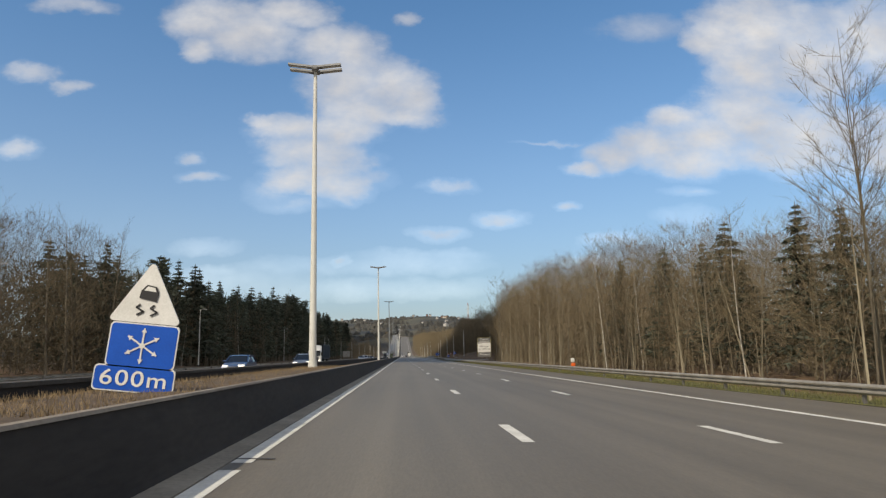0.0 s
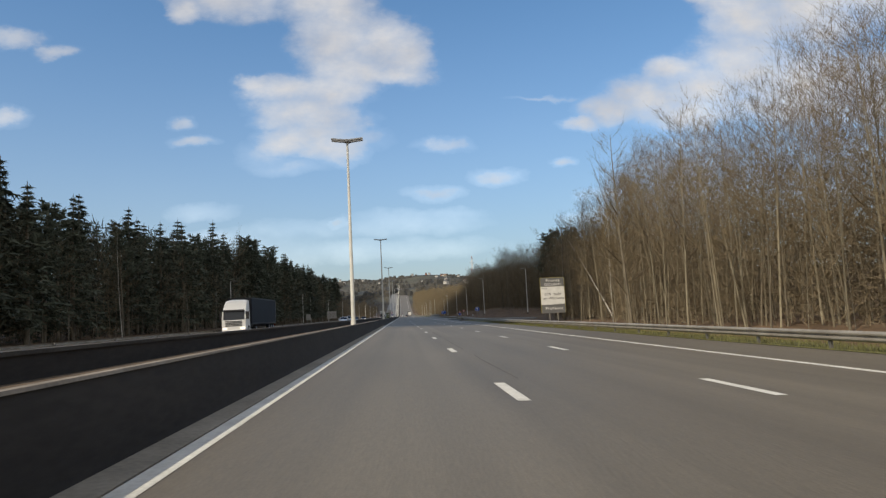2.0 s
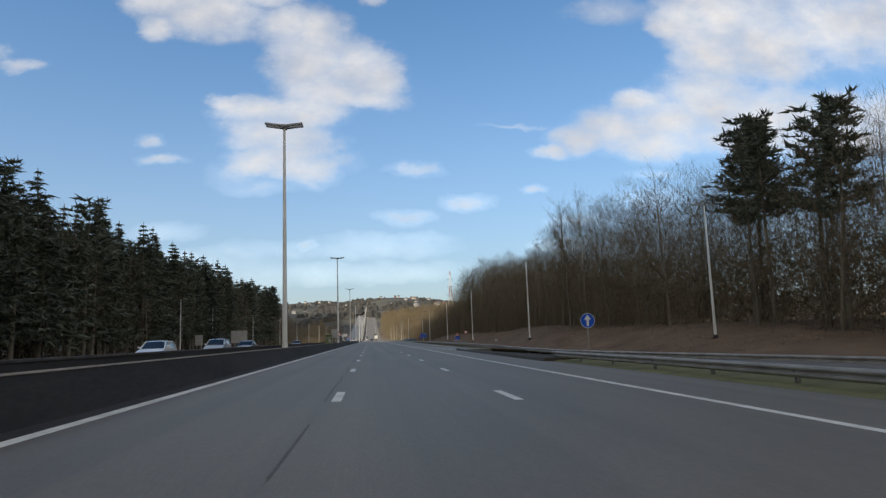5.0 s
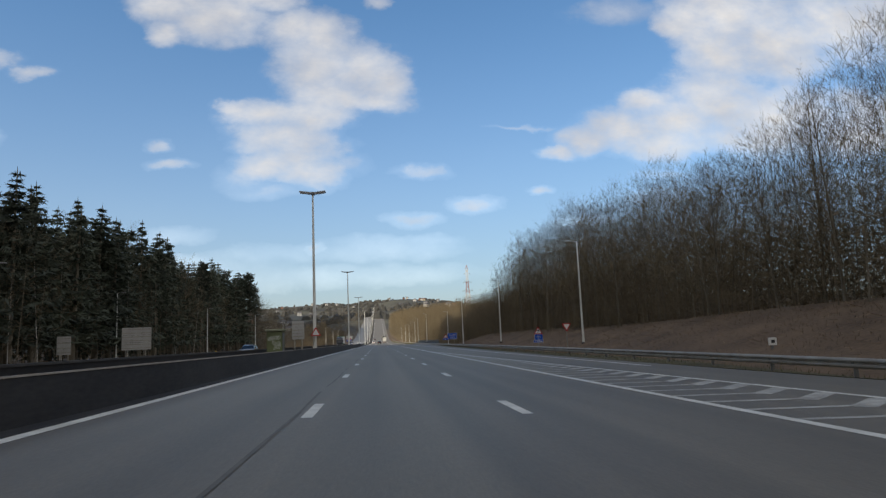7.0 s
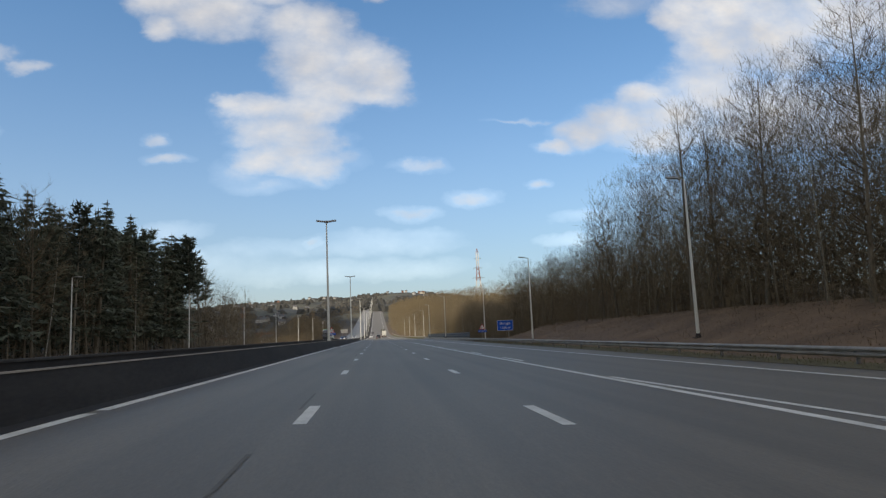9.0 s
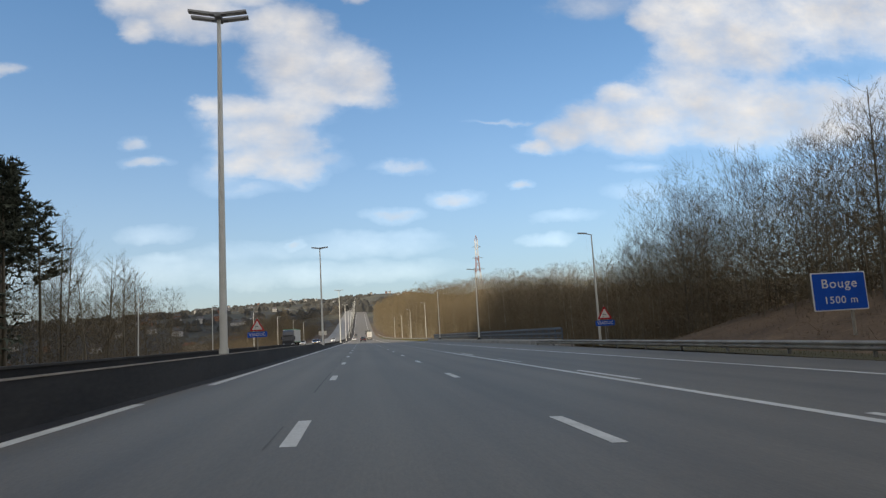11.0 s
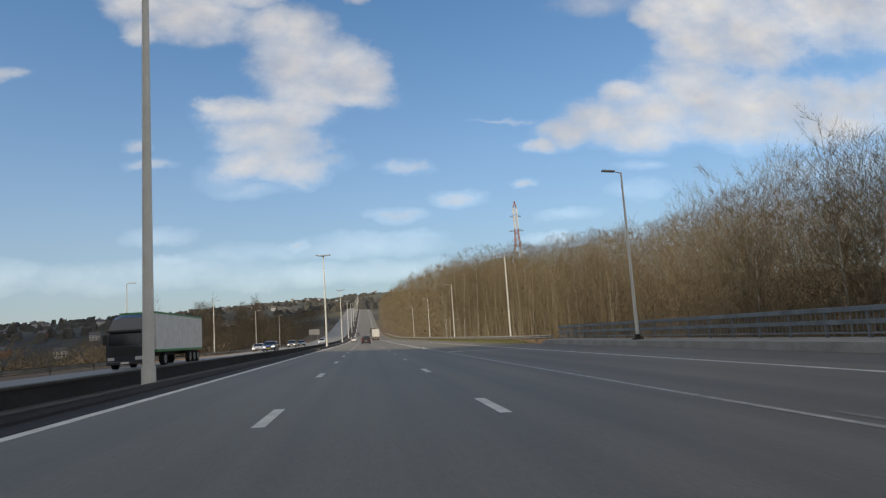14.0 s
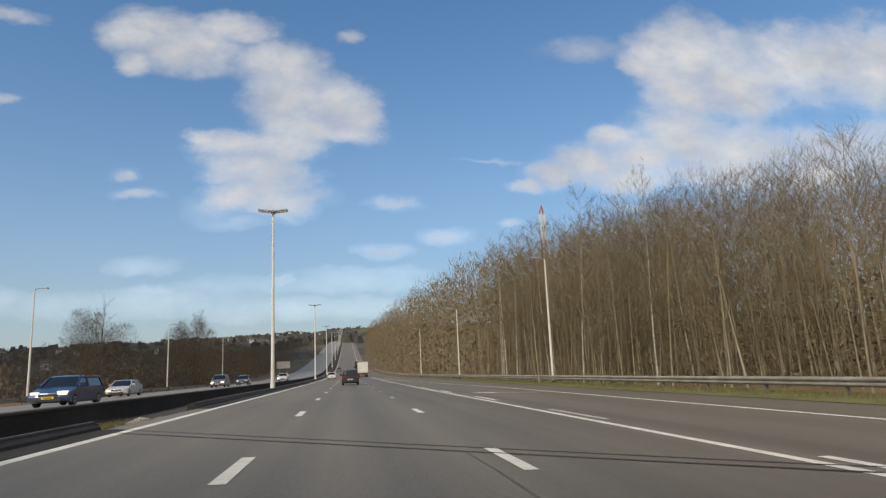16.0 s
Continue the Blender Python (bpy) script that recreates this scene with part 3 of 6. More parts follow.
for x, y in ((4.3, 432.2), (6.1, 430.6), (7.6, 429.6)):
    strip("deck_patch", x, y, x + 0.9, y - 0.8, 0.55, SEAM, 0.012)


def crack(x, y0, y1, seed, w=0.05):
    """An old joint between the lanes, wandering and broken in places."""
    r = random.Random(seed)
    y, px = y0, x
    while y < y1:
        ny, nx = y + r.uniform(1.2, 4.0), x + r.uniform(-0.035, 0.035)
        if r.random() < 0.62:
            strip("sealed_seam", px, y, nx, ny, w * r.uniform(0.5, 1.4), TAR_OLD, 0.008)
        y, px = ny, nx


crack(0.45, 74, 112, 1, 0.03)
crack(-0.24, 165, 300, 2)
crack(-0.26, 330, 425, 3, 0.035)
crack(3.3, 516, 524, 4, 0.03)


# ---- central reserve ----
def wall_top(y):
    return 0.93 - 0.58 * smooth(436, 456, y)


WALL_BREAK = (531.0, 541.0)
YW = [v for v in YS if v < WALL_BREAK[0]] + [WALL_BREAK[0]]
YW2 = [WALL_BREAK[1]] + [v for v in YS if v > WALL_BREAK[1]]


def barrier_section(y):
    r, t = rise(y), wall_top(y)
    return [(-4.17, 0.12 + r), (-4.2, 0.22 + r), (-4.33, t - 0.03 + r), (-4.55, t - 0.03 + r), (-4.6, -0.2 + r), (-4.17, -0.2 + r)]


def coping_section(y):
    r, t = rise(y), wall_top(y)
    return [(-4.31, t - 0.03 + r), (-4.33, t + r), (-4.42, t + 0.002 + r), (-4.42, t - 0.03 + r)]


def gutter_section(y):
    inner = -3.88 if y <= 372 else -3.66
    return [(inner, road_z(inner, y) + 0.012), (-4.19, road_z(-4.2, y) + 0.03), (-4.19, road_z(-4.2, y) - 0.2), (inner, road_z(inner, y) - 0.2)]


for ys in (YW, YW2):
    wall = sweep_y("median_wall", ys, barrier_section, (SHADE_DIRT_CONCRETE,))
    tagged(wall, "low dirty concrete wall along the central reserve, face shade in its colour", "barrier", kind="structure")
    low = [v for v in ys if v <= 410]
    if low:
        sweep_y("coping", low, coping_section, (COPING,), wall, label="pale concrete top edge, sunlit tone put into its colour")
    sweep_y("coping", [v for v in ys if v >= 410], coping_section, (SOOT_TOP,), wall, label="grey stained concrete top edge")
    # pale gutter where sunlit; from y = 150 its shade is painted near-black
    for mat, note, stretch in ((KERB, "narrow pale concrete gutter strip", [v for v in ys if v <= 150]), (SHADE_DIRT_CONCRETE, "gutter strip darkened in its colour for the shaded stretch", [v for v in ys if v >= 150])):
        if len(stretch) > 1:
            sweep_y("gutter", stretch, gutter_section, (mat,), wall, label=note)


def median_drop(y):
    return 0.1 + 0.22 * smooth(26, 60, y)


def fill_section(y):
    top = wall_top(y) - median_drop(y) - 0.2 * smooth(506, 526, y) * (1 - smooth(546, 560, y)) + rise(y)
    return [(-4.6, top), (-5.2, top + 0.03), (-6.6, top + 0.02), (-7.5, top - 0.03), (-7.5, rise(y) - 1), (-4.6, rise(y) - 1)]


fill = sweep_y("median_ground", [v for v in YS if v <= 410], fill_section, (GRASS_DRY,))
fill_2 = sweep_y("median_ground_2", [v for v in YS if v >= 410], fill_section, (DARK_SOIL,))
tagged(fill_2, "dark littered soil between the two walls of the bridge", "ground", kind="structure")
tagged(fill, "dry yellow grass and soil between the two walls", "grass", kind="structure")
def far_top(y):
    return 0.98 - 0.5 * smooth(430, 460, y) + rise(y)


# far wall repeats the shade and dirt painted into the near wall's colour
wall_2 = sweep_y("median_wall_2", YS, lambda y: [(-7.5, -0.3 + rise(y)), (-7.5, far_top(y)), (-7.93, far_top(y)), (-7.95, -0.3 + rise(y))], (SHADE_DIRT_CONCRETE,))
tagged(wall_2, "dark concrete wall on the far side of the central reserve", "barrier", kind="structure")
far_coping = lambda y: [(-7.46, far_top(y)), (-7.46, far_top(y) + 0.07), (-7.96, far_top(y) + 0.07), (-7.96, far_top(y))]
sweep_y("coping", [v for v in YS if v <= 150], far_coping, (SOOT_TOP,), wall_2, label="pale concrete top edge")
sweep_y("coping", [v for v in YS if v >= 150], far_coping, (SOOT_TOP,), wall_2, label="grey stained concrete top edge")

# ---- grass verges ----
def verge_section(y):
    e = along(EDGE if y < 170 else LAND_EDGE, y)
    return [(e - 0.06, road_z(e, y) + 0.015), (e + 0.25, land_z(e + 0.25, y) + 0.07), (e + 1.2, land_z(e + 1.2, y) + 0.05), (e + 2.3, land_z(e + 2.3, y) + 0.04), (e + 3.0, land_z(e + 3.0, y) - 0.15)]


for y0, y1 in ((-60, 160), (172, 402), (510, 760)):
    v = sweep_y("verge", [float(v) for v in np.arange(y0, y1 + 1, 4)], verge_section, (GRASS_DULL if y0 == 172 else GRASS,), closed=False, smooth_it=True)
    tagged(v, "rough green and yellow grass verge at the road edge", "grass", kind="structure")


def blades(name, n, place, mat, label, h0, h1):
    r = random.Random(77)
    vs, fs = [], []
    for i in range(n):
        x, y, z = place(r)
        h, a, w = r.uniform(h0, h1), r.uniform(0, 6.28), r.uniform(0.006, 0.014)
        k = len(vs)
        vs += [(x - w * math.cos(a), y - w * math.sin(a), z), (x + w * math.cos(a), y + w * math.sin(a), z), (x + r.uniform(-0.5, 0.5) * h, y + r.uniform(-0.5, 0.5) * h, z + h)]
        fs.append((k, k + 1, k + 2))
    tagged(new(name, mesh_from(name, vs, fs, (mat,))), label, "grass", kind="stuff")


def on_verge(y0, y1):
    def place(r):
        y = r.uniform(y0, y1)
        x = along(EDGE if y < 170 else LAND_EDGE, y) + 0.1 + 2.6 * r.random()
        return x, y, land_z(x, y) + 0.03
    return place


blades("grass_tuft", 1500, lambda r: (-5.0 + r.gauss(0, 0.35), 533.5 + r.gauss(0, 1.3), -0.1), BLADE_DULL, "straggly green tuft growing in the gap of the wall", 0.12, 0.42)
blades("grass", 36000, on_verge(5, 160), BLADE, "short tufted green grass along the verge", 0.06, 0.2)
blades("grass", 24000, on_verge(510, 600), BLADE, "short tufted green grass below the wood", 0.06, 0.2)
blades("grass", 12000, on_verge(172, 402), BLADE_DULL, "thin tufted grass along the slip lane", 0.05, 0.16)
blades("dry_grass", 14000, lambda r: (r.uniform(-7.4, -4.6), 6 + 32 * r.random() ** 1.7, 0.78), BLADE_DRY, "tufts of dry straw-coloured grass on the central reserve", 0.04, 0.16)


def bank_place(r):
    y = r.uniform(195, 402)
    x = along(LAND_EDGE, y) + r.uniform(3.0, 13.0)
    return x, y, land_z(x, y)


def brushwood():
    """Cut branches and dead stalks that lie over the bank."""
    r = random.Random(8)
    vs, fs = [], []
    for i in range(9000):
        x, y, z = bank_place(r)
        a, l, w = r.uniform(0, 6.28), r.uniform(0.2, 0.9) if r.random() < 0.95 else r.uniform(1.0, 2.2), r.uniform(0.006, 0.018)
        d = Vector((math.cos(a), math.sin(a), r.uniform(-0.1, 0.45))) * l
        p, s = Vector((x, y, z + 0.04)), Vector((-math.sin(a), math.cos(a), 0.4)) * w
        k = len(vs)
        vs += [p - s, p + s, p + d]
        fs.append((k, k + 1, k + 2))
    tagged(new("brushwood", mesh_from("brushwood", vs, fs, (BRUSH,))), "cut branches and dead brown stalks strewn over the bank", "brushwood", kind="stuff")


brushwood()
blades("dry_grass", 20000, bank_place, BLADE_BROWN, "withered brown grass and bramble stalks over the bank", 0.04, 0.24)

# ---- lamps ----
def high_mast(y, x=-5.9):
    """A tall mast with two pairs of long luminaires in a shallow V."""
    z = wall_top(y) - 0.1 + rise(y)
    top = 17.75
    lamp = thing("street_lamp", pose(x, y, z), "tall pale lighting mast with four long luminaires", "street lamp", "masts on the central reserve")
    part("mast", tubed((0, 0, -0.9), (0, 0, top), 0.205, 0.1, n=12), MAST, lamp, smooth=False)
    part("base_collar", tubed((0, 0, -0.9), (0, 0, 0.3), 0.26, 0.235, n=12), MAST, lamp)
    part("head", boxed(-0.19, 0.19, -0.45, 0.45, top - 0.05, top + 0.22, bevel=0.04), LUMINAIRE, lamp)
    for sx in (-1, 1):
        for sy in (-1, 1):
            bm = bmesh.new()
            prism(bm, [(-0.16, -0.06), (0.16, -0.06), (0.13, 0.07), (-0.13, 0.07)], 0, 0.0, 1.38)
            m = Matrix.Translation((0.12 * sx, 0.33 * sy, top + 0.1)) @ Euler((0, radians(-7.5), 0 if sx > 0 else math.pi)).to_matrix().to_4x4()
            bmesh.ops.transform(bm, matrix=m, verts=bm.verts)
            arm = part("luminaire", bm, LUMINAIRE, lamp, "long flat grey luminaire")
            bm = boxed(0.3, 1.32, -0.11, 0.11, -0.075, -0.06)
            bmesh.ops.transform(bm, matrix=m, verts=bm.verts)
            part("lens", bm, LENS, arm, "frosted lamp glass")
    return lamp


def road_lamp(x, y, z, side, h=9.8):
    lamp = thing("road_lamp", pose(x, y, z), "slim galvanised lamp post with one short flat luminaire", "street lamp", "lamps along the verge")
    part("pole", tubed((0, 0, 0), (0, 0, h), 0.11, 0.05, n=10), MAST, lamp)
    part("base_plate", boxed(-0.26, 0.26, -0.26, 0.26, -0.1, 0.08, bevel=0.03), SHADE_DIRT_CONCRETE, lamp, "dark square foot")
    part("base_collar", tubed((0, 0, 0.05), (0, 0, 0.3), 0.19, 0.13, n=10), SHADE_DIRT_CONCRETE, lamp, "dark tapered collar")
    part("arm", tubed((0, 0, h - 0.05), (-0.55 * side, 0, h + 0.08), 0.035, 0.03, n=6), GALV, lamp)
    head = part("luminaire", prismed([(-0.13, -0.05), (0.13, -0.05), (0.1, 0.05), (-0.1, 0.05)], 0, 0, 0.75), LUMINAIRE, lamp, "flat grey luminaire")
    head.matrix_local = pose(-0.4 * side, 0, h + 0.08, 0, 4 if side < 0 else -4, 0 if side < 0 else 180)
    return lamp


first = high_mast(35.8, -6.65)
for y in (124.5, 211.3, 299.0, 386.0, 474.0, 582.5):
    copy_thing(first, pose(-5.9 if y > 150 else -6.25, y, 0.45 if y > 410 else wall_top(y) - 0.1)).scale = (1, 1, 0.97 if y < 150 else 1)
first.scale = (1, 1, 0.945)
for k in range(12):
    y = 672 + 88 * k
    copy_thing(first, pose(-5.9, y, 0.45 + rise(y)))
post = road_lamp(20.3, 283.5, 0.1, 1)
for x, y in ((20.6, 239.5), (25.6, 204.0), (20.4, 325.5), (19.3, 363.2), (20.4, 403.8), (17.35, 442.4), (17.1, 486.0), (18.0, 523.0), (17.2, 564.0), (17.0, 606.0), (16.5, 650.0)):
    onbridge = 408 < y < 503
    copy_thing(post, pose(x, y, 0.12 if onbridge else land_z(x, y) - 0.05))
left_post = road_lamp(-29.7, 494.4, land_z(-29.7, 494.4), -1, 9.8 - land_z(-29.7, 494.4))
for x, y in ((-38.0, 327.0), (-35.5, 290.0), (-36.0, 372.0), (-33.0, 412.0), (-31.0, 452.0), (-27.8, 536.0), (-26.5, 578.0), (-25.5, 620.0), (-25.0, 662.0), (-38.0, 120.0), (-38.0, 60.0), (-38.0, 205.0)):
    z = land_z(x, y)
    copy_thing(left_post, pose(x, y, min(z, 0.3) if y < 440 else z))


# ---- safety rails ----
def guard_rail(name, path, label, z_of, height=0.72, gap=4.0, beams=1, tilt_end=0.0):
    """Posts with a folded W-beam along a line of (x, y) points."""
    rail = thing(name, pose(path[0][0], path[0][1], 0), label, "guard rail")
    inv = rail.matrix_world.inverted()
    ys = np.arange(path[0][1], path[-1][1] + 0.01, gap)
    pts = [(y, x) for x, y in path]
    w = [(-0.02, 0.155), (0.03, 0.13), (0.06, 0.09), (0.055, 0.05), (-0.01, 0.02), (-0.01, -0.02), (0.055, -0.05), (0.06, -0.09), (0.03, -0.13), (-0.02, -0.155)]
    for b in range(beams):
        verts, faces = [], []
        n = len(w)
        for y in ys:
            x = along(pts, y)
            drop = tilt_end * smooth(ys[-1] - 9, ys[-1], y)
            base = z_of(x, y) + height - 0.16 - 0.38 * b - drop
            verts += [(x - px - 0.09, y, base + pz) for px, pz in w] + [(x - px - 0.085, y, base + pz) for px, pz in w[::-1]]
        m = 2 * n
        for j in range(len(ys) - 1):
            for i in range(m):
                a, c = j * m + i, j * m + (i + 1) % m
                faces.append((a, c, c + m, a + m))
        me = mesh_from("beam", verts, faces, (GALV,))
        ob = new("beam", me)
        ob.parent, ob.matrix_parent_inverse = rail, inv
        tagged(ob, "folded galvanised steel beam, dull and streaked")
    bm = boxed(-0.05, 0.05, -0.04, 0.04, -0.6, 0.0)
    box(bm, -0.09, -0.04, -0.06, 0.06, -0.28, -0.05)
    me = bpy.data.meshes.new("post")
    bm.to_mesh(me)
    bm.free()
    me.materials.append(GALV_DARK)
    for y in ys:
        x = along(pts, y)
        ob = new("post", me)
        ob.parent, ob.matrix_parent_inverse = rail, inv
        ob.location = (x, y, z_of(x, y) + height - 0.02 - tilt_end * smooth(ys[-1] - 9, ys[-1], y))
    return rail


verge = lambda x, y: -0.46
guard_rail("guard_rail", [(11.1, -50), (11.1, 150), (11.1, 180), (10.7, 197)], "galvanised steel guard rail on posts along the grass verge", verge)
guard_rail("guard_rail", [(20.5, 170), (16.2, 195), (15.0, 206), (15.2, 217), (15.6, 229), (15.4, 241), (14.8, 262), (15.1, 282), (15.6, 320), (16.3, 368), (16.2, 395), (15.6, 408)], "galvanised steel guard rail beside the slip lane", lambda x, y: along([(200, -0.72), (225, -0.72), (241, -0.57), (262, -0.47), (300, -0.44), (410, -0.47)], y))
guard_rail("guard_rail", [(17.6, 505), (16.8, 515), (16.6, 600), (14.5, 700), (13, 800)], "galvanised steel guard rail at the foot of the wood", lambda x, y: -0.3 + rise(y))
guard_rail("guard_rail", [(-21.6, -50), (-21.6, 700)], "long galvanised guard rail beyond the opposite carriageway", lambda x, y: 0.0, gap=8.0)

# ---- bridge edge ----
edge = sweep_y("bridge_kerb", [404, 407, 410, 440, 470, 500, 503, 506],
               lambda y: [(16.25 + (0.6 if y in (404, 506) else 0), -0.3), (16.32 + (0.6 if y in (404, 506) else 0), 0.10 if 404 < y < 506 else -0.2), (18.2, 0.14 if 404 < y < 506 else -0.15), (18.25, -1.4), (16.3, -1.4)], (CONCRETE,))
tagged(edge, "pale concrete kerb and footway on the edge of the bridge", "kerb", kind="structure")


GALV_BLUE = material("weathered_railing", (0.24, 0.26, 0.27), (0.13, 0.145, 0.155), rough=0.55, scale=1.5, fine=20, metal=0.2, bump=0.05)


def railing(y0, y1, mat, label):
    r = thing("bridge_railing", pose(17.9, y0, 0.12), label, "railing")
    length = y1 - y0
    part("top_rail", boxed(-0.06, 0.06, 0, length, 0.88, 1.06, bevel=0.015), mat, r)
    part("middle_rail", boxed(-0.04, 0.04, 0, length, 0.46, 0.62, bevel=0.01), mat, r)
    part("bottom_rail", boxed(-0.03, 0.03, 0, length, 0.14, 0.2), mat, r)
    pm = boxed(-0.05, 0.05, -0.04, 0.04, 0, 0.9)
    me = bpy.data.meshes.new("post")
    pm.to_mesh(me)
    pm.free()
    me.materials.append(mat)
    for k in range(int(length / 2) + 1):
        o = new("post", me)
        o.parent, o.location = r, (0, 2.0 * k, 0)
    bars = boxed(-0.012, 0.012, -0.012, 0.012, 0.2, 0.88)
    bme = bpy.data.meshes.new("bar")
    bars.to_mesh(bme)
    bars.free()
    bme.materials.append(mat)
    for k in range(min(290, int(length / 0.25))):
        if k % 8:
            o = new("bar", bme)
            o.parent, o.location = r, (0.0, 0.25 * k, 0)
    return r


railing(406, 455, BLUE_PAINT, "blue-painted steel railing with two broad rails on the bridge edge")
railing(455.5, 504, GALV_BLUE, "galvanised steel railing with two broad rails on the bridge edge")


# ---- signs ----
def text_mesh(words, size, width=None):
    cu = bpy.data.curves.new("writing", "FONT")
    cu.body, cu.size, cu.align_x, cu.align_y, cu.extrude = words, size, "CENTER", "CENTER", 0.002
    cu.offset, cu.space_character = 0.006 * size, 1.12
    ob = bpy.data.objects.new("writing", cu)
    scene.collection.objects.link(ob)
    bpy.context.view_layer.update()
    me = bpy.data.meshes.new_from_object(ob.evaluated_get(bpy.context.evaluated_depsgraph_get()))
    bpy.data.objects.remove(ob)
    xs = [v.co.x for v in me.vertices]
    if width and xs:
        k = width / (max(xs) - min(xs))
        for v in me.vertices:
            v.co.x *= k
    return me


def writing(words, size, mat, parent, x, z, y=-0.03, width=None, name="writing"):
    me = text_mesh(words, size, width)
    me.materials.append(mat)
    ob = new(name, me)
    ob.parent = parent
    ob.matrix_local = pose(x, y, z, 90, 0, 0)
    return ob


def plate(parent, name, outline, mat, y0=-0.012, y1=0.012, label=""):
    return part(name, prismed(outline, 1, y0, y1), mat, parent, label)


def rect(w, h, cx=0.0, cz=0.0, r=0.06):
    pts = []
    for sx, sz, a0 in ((1, 1, 0), (-1, 1, 90), (-1, -1, 180), (1, -1, 270)):
        for k in range(4):
            a = radians(a0 + 30 * k)
            pts.append((cx + sx * (w / 2 - r) + r * math.cos(a), cz + sz * (h / 2 - r) + r * math.sin(a)))
    return pts


def triangle(side, cz, r=0.05, down=False):
    h = side * 0.866
    pts = []
    for ang in (90, 210, 330):
        c = Vector((math.cos(radians(ang)), math.sin(radians(ang)))) * (h * 2 / 3 - 2 * r)
        for k in (-60, -20, 20, 60):
            a = radians(ang + k)
            x, z = c.x + r * math.cos(a), c.y + r * math.sin(a)
            pts.append((x, cz + h / 3 + (-z if down else z) - (0 if not down else 0)))
    return pts[::-1] if down else pts


def disc(r, cx, cz, n=28):
    return [(cx + r * math.cos(2 * math.pi * k / n), cz + r * math.sin(2 * math.pi * k / n)) for k in range(n)]


def poles(parent, xs, z0, z1, r=0.04):
    for x in xs:
        part("pole", tubed((x, 0.06, z0), (x, 0.06, z1), r, r, n=10), GALV, parent)


def bar(parent, name, x0, z0, x1, z1, w, mat, y=-0.02):
    d = Vector((x1 - x0, z1 - z0))
    s = Vector((-d.y, d.x)).normalized() * w / 2
    o = [(x0 + s.x, z0 + s.y), (x0 - s.x, z0 - s.y), (x1 - s.x, z1 - s.y), (x1 + s.x, z1 + s.y)]
    return part(name, prismed(o, 1, y - 0.004, y + 0.004), mat, parent)


def snowflake(parent, cx, cz, r, y=-0.02):
    for k in range(3):
        a = radians(90 + 60 * k)
        dx, dz = r * math.cos(a), r * math.sin(a)
        bar(parent, "snow_symbol", cx - dx, cz - dz, cx + dx, cz + dz, r * 0.09, SIGN_WHITE, y)
        for s in (-1, 1):
            tip, back = Vector((cx + dx * s, cz + dz * s)), Vector((cx + 0.76 * dx * s, cz + 0.76 * dz * s))
            side = Vector((-dz, dx)) * 0.15
            part("snow_symbol", prismed([tuple(tip), tuple(back + side), tuple(back - side)], 1, y - 0.005, y + 0.005), SIGN_WHITE, parent)
    part("snow_symbol", prismed(disc(r * 0.16, cx, cz, 10), 1, y - 0.006, y + 0.006), SIGN_WHITE, parent)


def slippery_sign(m, distance, label, k=1.0, border=None, lean=0):
    s = thing("road_sign", m @ pose(0, 0, 0, 0, lean, 0), label, "road sign")
    poles(s, (-0.05 * k,), -0.3, 0.55 * k + 1.35 * k, 0.045)
    h = 0.0
    low = plate(s, "distance_plate", rect(1.22 * k, 0.36 * k, -0.02, 0.28 * k), SIGN_BLUE, label="blue plate with white distance in metres")
    rim = plate(low, "rim", rect(1.26 * k, 0.40 * k, -0.02, 0.28 * k), SIGN_WHITE, -0.008, 0.010)
    writing(distance, 0.34 * k, SIGN_WHITE, low, -0.02, 0.28 * k, -0.02, 1.02 * k)
    mid = plate(s, "snow_plate", rect(1.04 * k, 0.66 * k, 0.03 * k, 0.81 * k), SIGN_BLUE, label="blue plate with a white snow star")
    plate(mid, "rim", rect(1.08 * k, 0.70 * k, 0.03 * k, 0.81 * k), SIGN_WHITE, -0.008, 0.010)
    snowflake(mid, 0.03 * k, 0.81 * k, 0.28 * k)
    top = plate(s, "triangle_plate", triangle(1.16 * k, 1.17 * k), SIGN_WHITE if border is None else border, label="faded white warning triangle with a skidding car")
    if border is not None:
        plate(top, "face", [(x * 0.72, 1.17 * k + 0.335 * k + (z - 1.17 * k - 0.335 * k) * 0.72) for x, z in triangle(1.16 * k, 1.17 * k)], SIGN_WHITE, -0.02, -0.01)
    zc = 1.62 * k
    car = [(-0.155, -0.06), (0.125, -0.10), (0.14, 0.02), (0.135, 0.06), (0.09, 0.14), (-0.06, 0.16), (-0.14, 0.06)]
    part("car_symbol", prismed([(0.02 + x * k, zc + z * k) for x, z in car], 1, -0.03, -0.02), SIGN_BLACK, top)
    part("car_symbol", prismed([(0.02 + x * k, zc + z * k) for x, z in ((-0.09, 0.065), (0.1, 0.055), (0.07, 0.12), (-0.045, 0.135))], 1, -0.036, -0.03), SIGN_WHITE, top)
    for x in (-0.12, 0.1):
        seq = [(x, -0.16), (x - 0.06, -0.21), (x + 0.06, -0.27), (x - 0.04, -0.33)]
        for a, b in zip(seq, seq[1:]):
            bar(top, "skid_symbol", 0.02 + a[0] * k, zc + a[1] * k, 0.02 + b[0] * k, zc + b[1] * k, 0.028 * k, SIGN_BLACK, -0.026)
    return s


slippery_sign(pose(-5.88, 10.2, 0.78, 0, 0, 0), "600m", "blue and white slippery-road sign on the central reserve", 0.95, None, 6.5)
slippery_sign(pose(18.75, 294.5, 0.35), "300m", "red-edged slippery-road sign with blue plates on the bank", 0.85, SIGN_RED)


